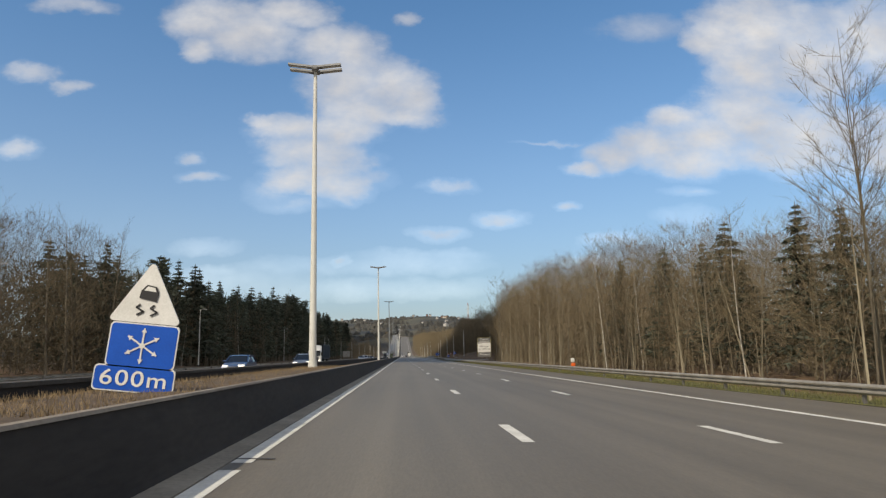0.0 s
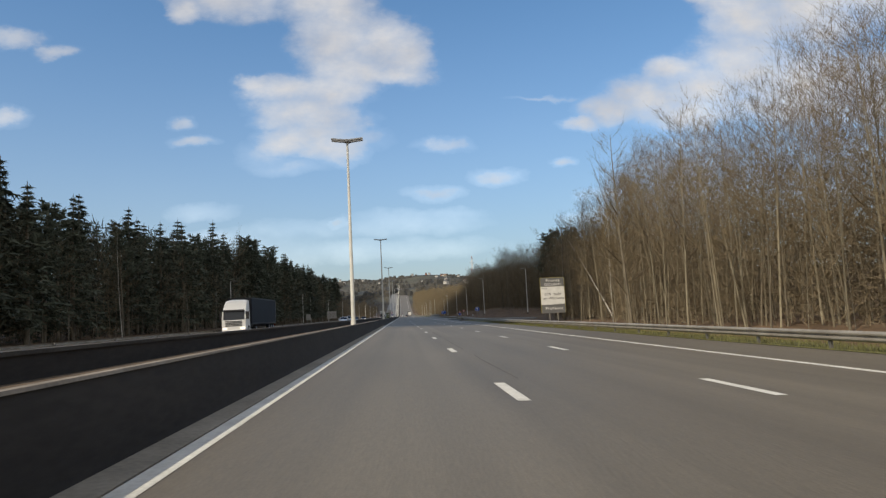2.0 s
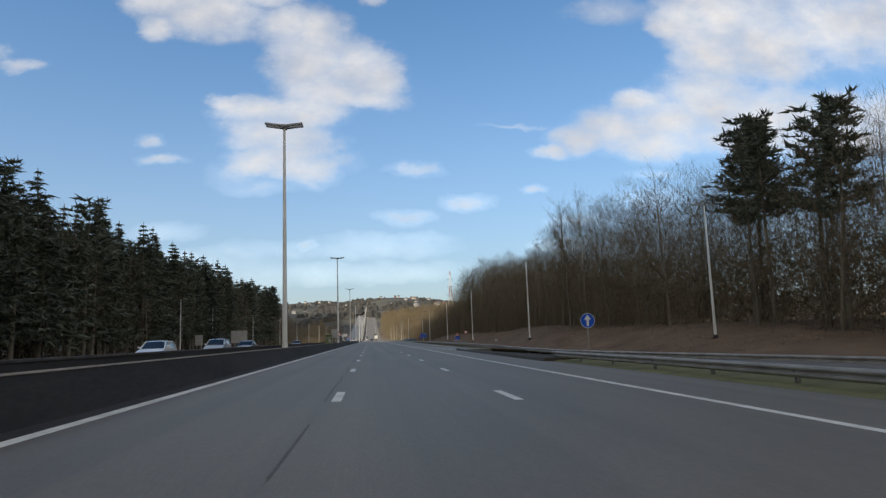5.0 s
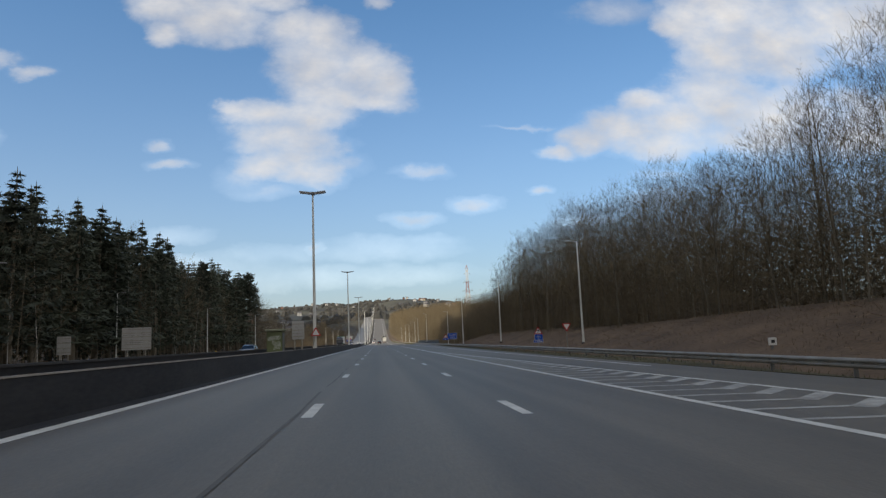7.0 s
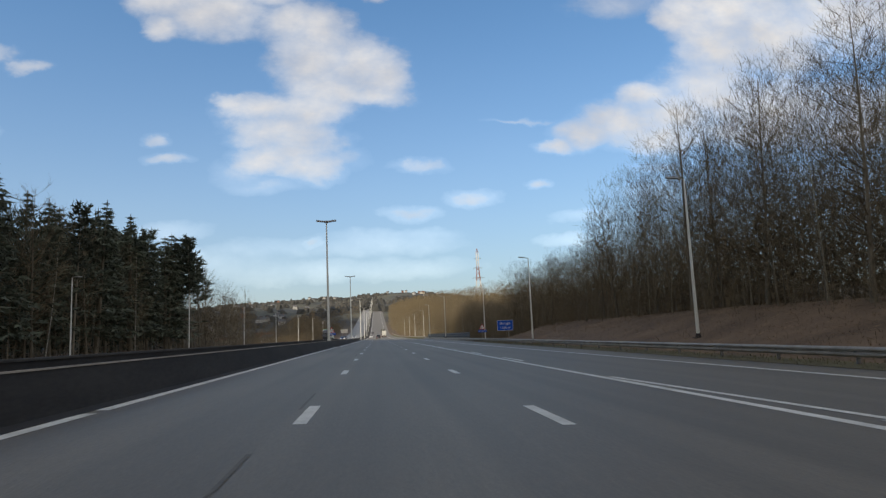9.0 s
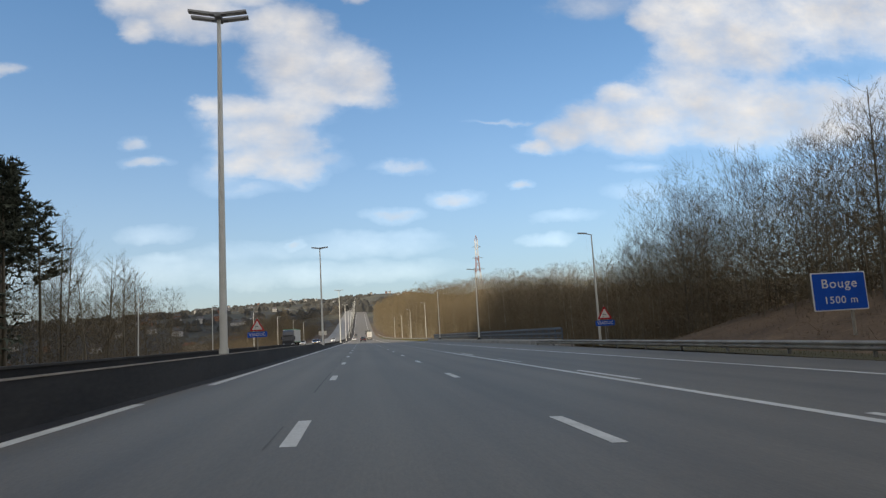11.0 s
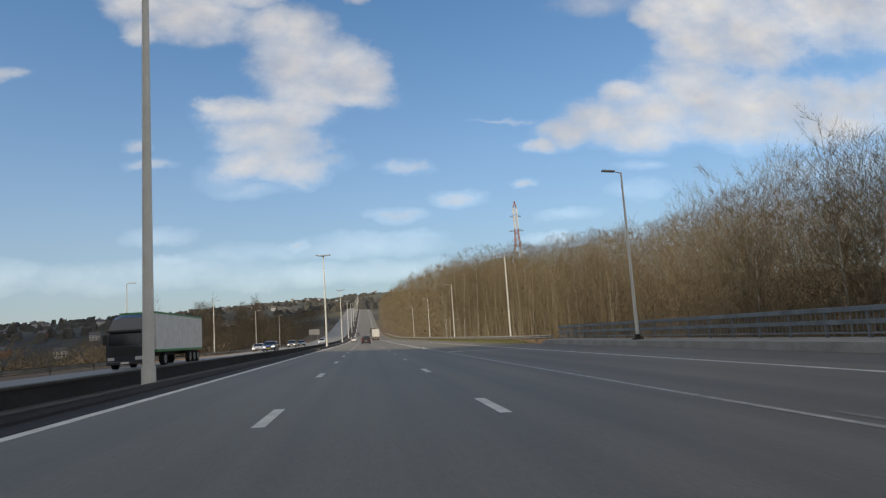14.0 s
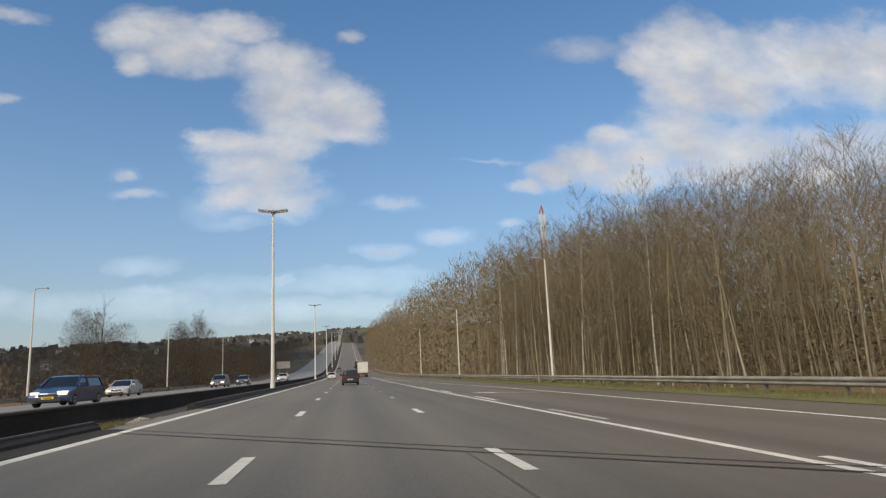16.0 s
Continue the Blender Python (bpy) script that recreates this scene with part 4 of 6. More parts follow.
def give_way(m):
    s = thing("road_sign", m, "red and white give-way triangle on a thin post on the bank", "road sign")
    poles(s, (0,), -0.3, 2.2)
    t = plate(s, "triangle_plate", triangle(0.95, 1.5, down=True), SIGN_RED)
    plate(t, "face", [(x * 0.66, 1.5 + 0.274 + (z - 1.5 - 0.274) * 0.66) for x, z in triangle(0.95, 1.5, down=True)], SIGN_WHITE, -0.02, -0.011)


def arrow_sign(m):
    s = thing("road_sign", m, "round blue sign with a white upward arrow among the bank's brush", "road sign")
    poles(s, (0,), -0.4, 1.9)
    p = plate(s, "disc_plate", disc(0.45, 0, 1.6), SIGN_WHITE)
    plate(p, "face", disc(0.42, 0, 1.6), SIGN_BLUE, -0.02, -0.011)
    plate(p, "arrow_symbol", [(-0.07, 1.27), (0.07, 1.27), (0.07, 1.66), (0.22, 1.66), (0.0, 1.95), (-0.22, 1.66), (-0.07, 1.66)], SIGN_WHITE, -0.028, -0.02)


def safety_board(m):
    s = thing("notice_board", m, "white and grey road-safety notice board on two posts", "sign board")
    poles(s, (-0.55, 0.55), -0.6, 3.6, 0.06)
    b = plate(s, "board", rect(3.3, 4.9, 0, 3.6, 0.05), SIGN_YELLOW, label="thin yellow edge")
    plate(b, "white_panel", rect(3.22, 2.5, 0, 3.52, 0.02), SIGN_WHITE, -0.025, -0.012)
    plate(b, "grey_panel", rect(3.22, 1.23, 0, 5.4, 0.02), SIGN_GREY, -0.025, -0.012)
    plate(b, "grey_panel", rect(3.22, 1.23, 0, 1.75, 0.02), SIGN_GREY, -0.025, -0.012)
    for words, size, mat, x, z, w in (("Priorité", 0.52, SIGN_WHITE, 0.1, 5.62, 1.85), ("SECURITE", 0.5, SIGN_WHITE, 0.1, 5.05, 2.35), ("2014", 0.3, SIGN_BLACK, -1.1, 4.55, 0.75),
                                      ("305  tués", 0.52, SIGN_BLACK, 0.0, 3.75, 2.2), ("en Wallonie", 0.52, SIGN_BLACK, 0.1, 3.15, 2.8), ("Prudence", 0.56, SIGN_WHITE, 0.1, 1.78, 2.35)):
        writing(words, size, mat, b, x, z, -0.03, w)
    return s


def place_sign(m):
    s = thing("direction_sign", m, "blue place-name sign with white letters on a single post", "road sign")
    poles(s, (0.45,), -0.9, 0.9, 0.06)
    b = plate(s, "board", rect(2.15, 1.38, 0, 0.7, 0.05), SIGN_WHITE)
    plate(b, "face", rect(2.07, 1.30, 0, 0.7, 0.04), SIGN_BLUE, -0.02, -0.011)
    writing("Bouge", 0.46, SIGN_WHITE, b, 0, 0.97, -0.024, 1.38)
    writing("1500 m", 0.36, SIGN_WHITE, b, 0, 0.38, -0.024, 1.25)


def viaduct_sign(m, k=1.0):
    s = thing("road_sign", m, "red-edged warning triangle above a blue plate on a post", "road sign")
    poles(s, (0,), -0.8, 1.9 * k)
    t = plate(s, "triangle_plate", triangle(1.15 * k, 0.85 * k), SIGN_RED)
    plate(t, "face", [(x * 0.7, 0.85 * k + 0.332 * k + (z - 0.85 * k - 0.332 * k) * 0.7) for x, z in triangle(1.15 * k, 0.85 * k)], SIGN_WHITE, -0.02, -0.011)
    bar(t, "windsock_symbol", -0.13 * k, 0.98 * k, -0.13 * k, 1.25 * k, 0.016 * k, SIGN_BLACK, -0.026)
    for i in range(4):
        x, z, w = (-0.12 + 0.065 * i) * k, (1.235 - 0.022 * i) * k, (0.05 - 0.007 * i) * k
        part("windsock_symbol", prismed([(x, z - w), (x + 0.05 * k, z - 0.018 * k - w * 0.9), (x + 0.05 * k, z - 0.018 * k + w * 0.5), (x, z + w * 0.6)], 1, -0.029, -0.02), SIGN_BLACK if i % 2 == 0 else SIGN_GREY, t)
    p = plate(s, "plate", rect(1.5 * k, 0.42 * k, 0, 0.56 * k), SIGN_BLUE, label="blue plate with white letters")
    writing("VIADUC", 0.34 * k, SIGN_WHITE, p, 0, 0.56 * k, -0.02, 1.25 * k)


board = safety_board(pose(14.85, 133.7, -0.1, 0, 0, 4))
board.scale = (0.83, 0.83, 0.79)
arrow_sign(pose(13.75, 197.1, 0.3))
give_way(pose(19.2, 285.0, 0.2))
place_sign(pose(18.1, 373.4, 1.2))
viaduct_sign(pose(19.2, 399.3, 0.75))
viaduct_sign(pose(-6.5, 400.9, 1.42), 0.93)
t = thing("road_sign", pose(-5.73, 298.4, 2.2), "red-edged warning triangle strapped to a lighting mast", "road sign")
p = plate(t, "triangle_plate", triangle(1.15, 0), SIGN_RED)
plate(p, "face", [(x * 0.7, 0.332 + (z - 0.332) * 0.7) for x, z in triangle(1.15, 0)], SIGN_WHITE, -0.02, -0.011)
part("bracket", boxed(-0.25, 0.25, 0.0, 0.5, 0.3, 0.36), GALV, t)


def board_back(m, w, h, zc, label, ribs=3, name="sign_board"):
    """A large sign seen from behind."""
    s = thing(name, m, label, "sign board")
    poles(s, (-w * 0.3, w * 0.3), -0.5, zc + h / 2, 0.07)
    for i in range(3):
        for j in range(2 if w < 3 else 3):
            n = 2 if w < 3 else 3
            part("panel", boxed(-w / 2 + w * j / n + 0.01, -w / 2 + w * (j + 1) / n - 0.01, -0.03, 0.0, zc - h / 2 + h * i / 3 + 0.01, zc - h / 2 + h * (i + 1) / 3 - 0.01), SIGN_BACK, s)
    for i in range(ribs):
        z = zc - h / 2 + h * (i + 0.5) / ribs
        part("rib", boxed(-w / 2, w / 2, -0.07, -0.03, z - 0.03, z + 0.03), GALV, s)
    return s


board_back(pose(-5.9, 283.5, 0.6), 1.1, 1.65, 1.97, "grey back of a sign board on the central reserve")
board_back(pose(-27.35, 305.0, land_z(-27.35, 305.0)), 3.4, 2.65, 3.0, "pale back of a wide slatted direction board on two posts", 6)
board_back(pose(-36.0, 306.0, land_z(-36.0, 306.0)), 1.6, 2.2, 2.2, "pale back of a small direction board", 4)
board_back(pose(-22.5, 772.0, 0.0), 5.0, 2.6, 6.0, "grey back of a direction board beside the opposite carriageway", 4)


SCRAWL = plain("scrawl_paint", (0.55, 0.57, 0.53), 0.7)
MOSSY = material("mossy_concrete", (0.3, 0.31, 0.22), (0.17, 0.18, 0.12), scale=2, fine=18)


def kiosk(m):
    """A small concrete hut with a flat overhanging roof and painted scrawls."""
    k = thing("concrete_hut", m, "drab green flat-roofed hut with white paint scrawls", "hut")
    part("body", boxed(-0.66, 0.66, -0.7, 0.7, 0, 1.5, bevel=0.03), HUT_PAINT, k, "drab green rendered walls")
    part("roof", boxed(-0.8, 0.8, -0.84, 0.84, 1.5, 1.66, bevel=0.04), MOSSY, k, "thick flat overhanging concrete roof")
    part("door", boxed(0.66, 0.69, -0.4, 0.35, 0.05, 1.4, bevel=0.01), GALV_DARK, k, "dark steel door")
    r = random.Random(4)
    for row, n, x0, z0 in ((0, 9, -0.5, 1.0), (1, 6, -0.1, 0.62), (2, 5, 0.0, 0.3)):
        for i in range(n):
            cx, cz, ra, rb = x0 + 0.12 * i, z0 + r.uniform(-0.07, 0.09), r.uniform(0.05, 0.09), r.uniform(0.07, 0.15)
            turn, seq = r.uniform(0, 6.28), []
            for q in range(8):
                a = turn + q * 0.72
                seq.append((cx + ra * math.cos(a), cz + rb * math.sin(a)))
            for p, q in zip(seq, seq[1:]):
                bar(k, "paint_scrawl", p[0], p[1], q[0], q[1], 0.034, SCRAWL, -0.705)
    return k


kiosk(pose(-6.28, 273.0, 0.8)).scale = (0.82, 1.0, 1.0)
marker = thing("marker_post", pose(-21.3, 318.0, 0.0), "small yellow plastic marker post at the road edge", "marker post")
part("post", prismed([(-0.1, -0.06), (0.1, -0.06), (0.08, 0.06), (-0.08, 0.06)], 2, 0, 0.95), YELLOW, marker)
part("cap", boxed(-0.1, 0.1, -0.07, 0.07, 0.93, 1.0, bevel=0.02), SIGN_BLACK, marker)


white_box = thing("marker_plate", pose(18.6, 251.2, land_z(18.6, 251.2)), "small white plate on a short post on the bank", "marker")
part("post", boxed(-0.04, 0.04, -0.03, 0.03, -0.3, 0.5), GALV_DARK, white_box)
part("plate", boxed(-0.2, 0.2, -0.06, -0.03, 0.18, 0.52, bevel=0.01), SIGN_WHITE, white_box, "white weathered plate")
part("plate_mark", boxed(-0.07, 0.1, -0.066, -0.06, 0.28, 0.42), SIGN_BLACK, white_box)
phone = thing("marker_post", pose(12.9, 56.6, -0.25), "white roadside box with an orange foot behind the guard rail", "marker post")
part("post", boxed(-0.05, 0.05, -0.05, 0.05, -0.3, 0.8), GALV, phone)
part("box", boxed(-0.14, 0.14, -0.12, 0.12, 0.72, 1.05, bevel=0.03), SIGN_WHITE, phone, "pale weathered box")
part("foot", boxed(-0.13, 0.2, -0.14, 0.14, 0.36, 0.64, bevel=0.04), ORANGE, phone, "bright orange plastic cover")

# ---- pylon on the hill ----
FADED_RED = material("faded_red_paint", (0.36, 0.2, 0.17), (0.28, 0.15, 0.13), rough=0.7, bump=0)


def pylon(x, y, zb, zt):
    p = thing("pylon", pose(x, y, zb), "red and white steel lattice pylon standing above the wood", "pylon")
    h = zt - zb
    half = lambda z: 3.6 - (3.6 - 0.75) * min(1.0, z / (h * 0.72)) if z < h * 0.94 else 0.75 * (h - z) / (h * 0.06) + 0.03
    zs = [h * k / 16 for k in range(17)]
    cols = {}
    for i in range(16):
        bm = cols[i // 3] if i // 3 in cols else cols.setdefault(i // 3, bmesh.new())
        a, b = half(zs[i]), half(zs[i + 1])
        for sx, sy in ((1, 1), (1, -1), (-1, -1), (-1, 1)):
            tube(bm, (sx * a, sy * a, zs[i]), (sx * b, sy * b, zs[i + 1]), 0.17, 0.17, 4, False)
        for q in range(4):
            c = ((1, 1), (1, -1), (-1, -1), (-1, 1))
            p0, p1 = c[q], c[(q + 1) % 4]
            tube(bm, (p0[0] * a, p0[1] * a, zs[i]), (p1[0] * b, p1[1] * b, zs[i + 1]), 0.08, 0.08, 4, False)
            tube(bm, (p1[0] * a, p1[1] * a, zs[i]), (p0[0] * b, p0[1] * b, zs[i + 1]), 0.08, 0.08, 4, False)
    for i, bm in cols.items():
        if i % 2:
            part("red_lattice", bm, FADED_RED, p, "faded red lattice")
        else:
            part("white_lattice", bm, SIGN_WHITE, p, "white lattice")
    for z, w in ((h * 0.86, 2.7), (h * 0.73, 3.4), (h * 0.60, 4.4)):
        bm = bmesh.new()
        for sx in (-1, 1):
            for s in (-0.5, 0.5):
                tube(bm, (0.6 * sx, s, z), (w * sx, 0, z), 0.09, 0.09, 4, False)
                tube(bm, (0.6 * sx, s, z + 0.9), (w * sx, 0, z), 0.07, 0.07, 4, False)
        part("cross_arm", bm, GALV_DARK, p)


pylon(73.5, 741.0, land_z(73.5, 741.0) - 0.3, 59.8)


# ---- rubble in the gap of the wall ----
def rubble(x, y, k, seed):
    g = random.Random(seed)
    bm = bmesh.new()
    bmesh.ops.create_icosphere(bm, subdivisions=1, radius=0.16 * k)
    for v in bm.verts:
        v.co = Vector((v.co.x * 1.3, v.co.y * 1.5, v.co.z * 0.75)) * g.uniform(0.75, 1.2)
    top = fill_section(y)[1][1]
    stone = new("rubble_stone", bpy.data.meshes.new("rubble_stone"))
    bm.to_mesh(stone.data)
    bm.free()
    stone.data.materials.append(CONCRETE)
    stone.matrix_world = pose(x, y, top + 0.06 * k, 0, 0, g.uniform(0, 180))
    tagged(stone, "broken lump of pale concrete in the gap of the wall", "rubble", "rubble in the gap")


for i, (x, y, k) in enumerate(((-5.0, 534.6, 1.0), (-5.1, 536.2, 1.2), (-4.95, 536.9, 0.8), (-5.3, 537.8, 1.3), (-5.0, 539.0, 0.9), (-5.5, 535.3, 0.7), (-4.9, 532.6, 0.8))):
    rubble(x, y, k, i)

# ---- trees ----
def ring_tube(verts, faces, pts, radii, n):
    """A bent tapering tube through pts."""
    base = len(verts)
    for k, (p, r) in enumerate(zip(pts, radii)):
        d = (pts[min(k + 1, len(pts) - 1)] - pts[max(k - 1, 0)]).normalized()
        u = d.orthogonal().normalized()
        w = d.cross(u)
        for i in range(n):
            a = 2 * math.pi * i / n
            verts.append(p + u * (r * math.cos(a)) + w * (r * math.sin(a)))
    for k in range(len(pts) - 1):
        for i in range(n):
            a, b = base + k * n + i, base + k * n + (i + 1) % n
            faces.append((a, b, b + n, a + n))


def sliver(verts, faces, a, b, w, rnd):
    s = (b - a).cross(Vector((rnd.uniform(-1, 1), rnd.uniform(-1, 1), rnd.uniform(-1, 1))))
    s = s.normalized() * w if s.length > 1e-6 else Vector((w, 0, 0))
    k = len(verts)
    verts += [a + s, a - s, b]
    faces.append((k, k + 1, k + 2))


def bare_tree_meshes(seed, h, r0, first, spread, limbs, twigs, bark, twig, lean=0.04, bend=0.25, thick=1.0, subs=4):
    """Trunk and crown of a leafless tree: limbs, branches and fine twigs."""
    rnd = random.Random(seed)
    tv, tf, cv, cf = [], [], [], []
    n = 9
    off = Vector((0, 0, 0))
    drift = Vector((rnd.uniform(-lean, lean), rnd.uniform(-lean, lean), 0))
    pts, radii = [], []
    for k in range(n + 1):
        f = k / n
        pts.append(Vector((0, 0, h * f)) + off)
        radii.append(r0 * (1 - 0.9 * f) * (1.35 if k == 0 else 1.0))
        drift += Vector((rnd.uniform(-1, 1), rnd.uniform(-1, 1), 0)) * 0.03
        off = off + drift * (h / n) * bend * 3
    pts[0].z = -0.5
    ring_tube(tv, tf, pts, radii, 6)

    def on_trunk(f):
        k = min(n - 1, int(f * n))
        return pts[k].lerp(pts[k + 1], f * n - k)

    ends = []
    for i in range(limbs):
        f = first + (0.98 - first) * (i + rnd.random()) / limbs
        a = on_trunk(f)
        ang = rnd.uniform(0, 2 * math.pi)
        long = h * spread * (1.2 - 0.8 * f) * rnd.uniform(0.55, 1.3)
        d = Vector((math.cos(ang), math.sin(ang), rnd.uniform(0.35, 1.3))).normalized()
        mid = a + d * long * 0.5 + Vector((rnd.uniform(-.06, .06), rnd.uniform(-.06, .06), 0)) * long
        end = mid + (d + Vector((0, 0, 0.55))).normalized() * long * 0.55
        rb = r0 * (1 - f) * 0.36 + 0.008
        ring_tube(cv, cf, [a, mid, end], [rb, rb * 0.6, 0.004], 3)
        ends.append((a, mid, end, long))
        for j in range(subs):
            g = rnd.uniform(0.2, 0.95)
            p = a.lerp(mid, g * 2) if g < 0.5 else mid.lerp(end, g * 2 - 1)
            e = p + (d + Vector((rnd.uniform(-1, 1), rnd.uniform(-1, 1), rnd.uniform(0.0, 1.1))) * 0.75).normalized() * long * rnd.uniform(0.3, 0.6)
            sliver(cv, cf, p, e, (rb * 0.3 + 0.004) * (0.5 + 0.5 * thick), rnd)
            ends.append((p, p.lerp(e, 0.5), e, long * 0.4))
    reach = np.cumsum([e[3] for e in ends]).tolist()
    for i in range(twigs):
        a, mid, end, long = rnd.choices(ends, cum_weights=reach)[0]
        g = rnd.uniform(0.1, 1.0)
        p = a.lerp(mid, g * 2) if g < 0.5 else mid.lerp(end, g * 2 - 1)
        d = (end - a).normalized() + Vector((rnd.uniform(-1, 1), rnd.uniform(-1, 1), rnd.uniform(-0.3, 0.9))) * 1.15
        sliver(cv, cf, p, p + d.normalized() * rnd.uniform(0.25, 0.5 + 0.3 * long), rnd.uniform(0.0035, 0.0075) * thick, rnd)
    return (mesh_from("trunk", tv, tf, (bark,), True), mesh_from("crown", cv, cf, (twig,)))


def conifer_meshes(seed, h, pine=False):
    rnd = random.Random(seed)
    tv, tf, cv, cf = [], [], [], []
    lean = Vector((rnd.uniform(-.02, .02), rnd.uniform(-.02, .02), 1))
    pts = [lean * (h * k / 6) for k in range(7)]
    pts[0].z = -0.4
    ring_tube(tv, tf, pts, [0.24 * (1 - 0.9 * k / 6) for k in range(7)], 7)
    low = 0.5 if pine else 0.12
    whorls = 22 if pine else 32
    for i in range(whorls):
        f = min(0.995, low + (1.0 - low) * (i + rnd.uniform(-0.3, 0.3)) / whorls)
        z = lean * (h * f)
        reach = (h * 0.17 * (1 - 0.55 * (f - low) / (1 - low)) if pine else h * 0.2 * (1.01 - f) ** 0.85 + 0.05) * rnd.uniform(0.7, 1.2)
        grow = 1.0 if pine else min(1.0, 0.3 + reach / 1.8)
        for j in range(rnd.randint(5, 7)):
            ang = rnd.uniform(0, 6.283)
            long = reach * rnd.uniform(0.55, 1.15)
            d = Vector((math.cos(ang), math.sin(ang), rnd.uniform(0.0, 0.5) if pine else rnd.uniform(-0.3, 0.15)))
            tip = z + d * long
            sliver(cv, cf, z, tip, 0.04, rnd)
            for q in range(17 if pine else 14):
                g = rnd.uniform(0.4 if pine else 0.1, 1.0)
                p = z.lerp(tip, g)
                s = Vector((rnd.uniform(-1, 1), rnd.uniform(-1, 1), rnd.uniform(-0.4, 0.9) if pine else rnd.uniform(-1.0, 0.35)))
                sliver(cv, cf, p, p + (s + d * 0.5).normalized() * rnd.uniform(0.35, 0.95) * grow, rnd.uniform(0.06, 0.16) * grow, rnd)
    sliver(cv, cf, lean * (h * 0.97), lean * (h * 1.02), 0.05, rnd)
    return (mesh_from("trunk", tv, tf, (BARK_GREY,), True), mesh_from("crown", cv, cf, (NEEDLES,)))


def tree_kind(name, meshes, label, category="tree", group=""):
    t = thing(name, pose(0, 0, -200), label, category, group)
    part("trunk", meshes[0], None, t)
    part("crown", meshes[1], None, t)
    return t


EDGE_TREES = [bare_tree_meshes(10 + i, 13.5, (0.062, 0.05, 0.068, 0.045, 0.058, 0.042)[i], 0.28, 0.23, 26, 1050, (BARK_PALE, BARK_GREY, BARK_PALE, BARK_PALE, BARK_GREY, BARK_PALE)[i], (TWIG, TWIG_WARM)[i % 2], 0.13, 0.3, 1.0, 6) for i in range(6)]
SPREAD_TREES = [bare_tree_meshes(30 + i, 15.0, 0.14, 0.16, 0.25, 34, 1300, BARK_GREY, TWIG, 0.08, 0.25, 1.0, 8) for i in range(3)]
BIRCHES = [bare_tree_meshes(50 + i, 15.0, 0.065, 0.28, 0.19, 24, 1100, BARK_BIRCH, TWIG_WARM, 0.13, 0.3, 1.0, 6) for i in range(2)]
SHRUBS = [bare_tree_meshes(60 + i, 4.0, 0.03, 0.05, 0.42, 18, 600, BARK_GREY, TWIG_WARM, 0.2) for i in range(3)]
SPRUCES = [conifer_meshes(90 + i, 17.0) for i in range(3)]
PINES = [conifer_meshes(95 + i, 19.0, True) for i in range(2)]

edge_kinds = [tree_kind("bare_tree", m, "slender leafless tree with a pale trunk and fine brown twigs", "tree", "wood along the road") for m in EDGE_TREES]
spread_kinds = [tree_kind("bare_tree", m, "leafless tree with many rising grey limbs", "tree", "wood along the road") for m in SPREAD_TREES]
birch_kinds = [tree_kind("birch", m, "leafless birch with a white flaking trunk", "tree", "wood along the road") for m in BIRCHES]
shrub_kinds = [tree_kind("shrub", m, "tangled leafless brown shrub", "shrub", "brush at the wood's edge") for m in SHRUBS]
spruce_kinds = [tree_kind("spruce", m, "dark green pointed spruce", "tree", "dark conifers") for m in SPRUCES]
pine_kinds = [tree_kind("pine", m, "tall dark pine with a bare lower trunk", "tree", "dark conifers") for m in PINES]
rnd = random.Random(21)
RIGHT_TOP = [(-40, 10), (28, 8.2), (41, 10), (52, 11.6), (71, 13.4), (95, 14.6), (106, 14.4), (116, 15.8), (127, 16), (150, 14.2), (160, 14), (193, 16), (230, 18.2), (250, 19.6), (260, 17.2), (272, 15.4),
             (290, 19), (320, 20.4), (350, 20.4), (365, 15.8), (372, 14.0), (381, 13), (400, 13.6), (405, 12), (416, 9.8), (433, 7.2), (449, 9.0), (470, 10.6), (490, 12.4),
             (508, 10), (523, 9), (533, 10.2), (547, 12.4), (560, 14.4), (590, 16.8), (640, 21), (700, 24.5), (771, 28), (900, 31)]
LEFT_TOP = [(0, 16), (69, 17.6), (80, 18.2), (91, 16.4), (109, 18), (122, 19.4), (143, 18), (174, 19.4), (188, 21), (215, 24), (282, 24), (308, 22.8), (339, 25.4), (380, 23),
            (426, 25.3), (436, 25), (443, 21), (457, 18.6), (472, 17.2), (500, 15.2)]


def plant(kind, x, y, k, z=None):
    z = land_z(x, y) if z is None else z
    o = copy_thing(kind, pose(x, y, z - 0.1, rnd.uniform(-2, 2), rnd.uniform(-2, 2), rnd.uniform(0, 360)))
    o.scale = (k * rnd.uniform(0.85, 1.15), k * rnd.uniform(0.85, 1.15), k)
    return o


def right_edge(y):
    return along([(-40, 14.0), (112, 14.8), (122, 17.6), (150, 18.6), (166, 23), (174, 29.5), (195, 30.5), (212, 29), (235, 26), (300, 26), (368, 27), (392, 25), (404, 24), (410, 27), (500, 26), (512, 19.5), (700, 17.5), (900, 15)], y)


def reach_top(x, y, table, tall=13.8):
    """The scale at which a tree here grows up to the wood's outline."""
    return max(0.35, (along(table, y) - land_z(x, y)) / tall)


# wood on the right, up to the slip road
y = -6.0
while y < 158:
    for row in range(2):
        x = right_edge(y) + row * 2.4 + rnd.uniform(-0.8, 0.8)
        q = rnd.random()
        kinds = edge_kinds if q < 0.76 else birch_kinds if q < 0.9 else spread_kinds
        plant(rnd.choice(kinds), x, y + rnd.uniform(-0.9, 0.9), reach_top(x, y, RIGHT_TOP, 15) * rnd.uniform(0.74, 0.98))
    y += 3.1
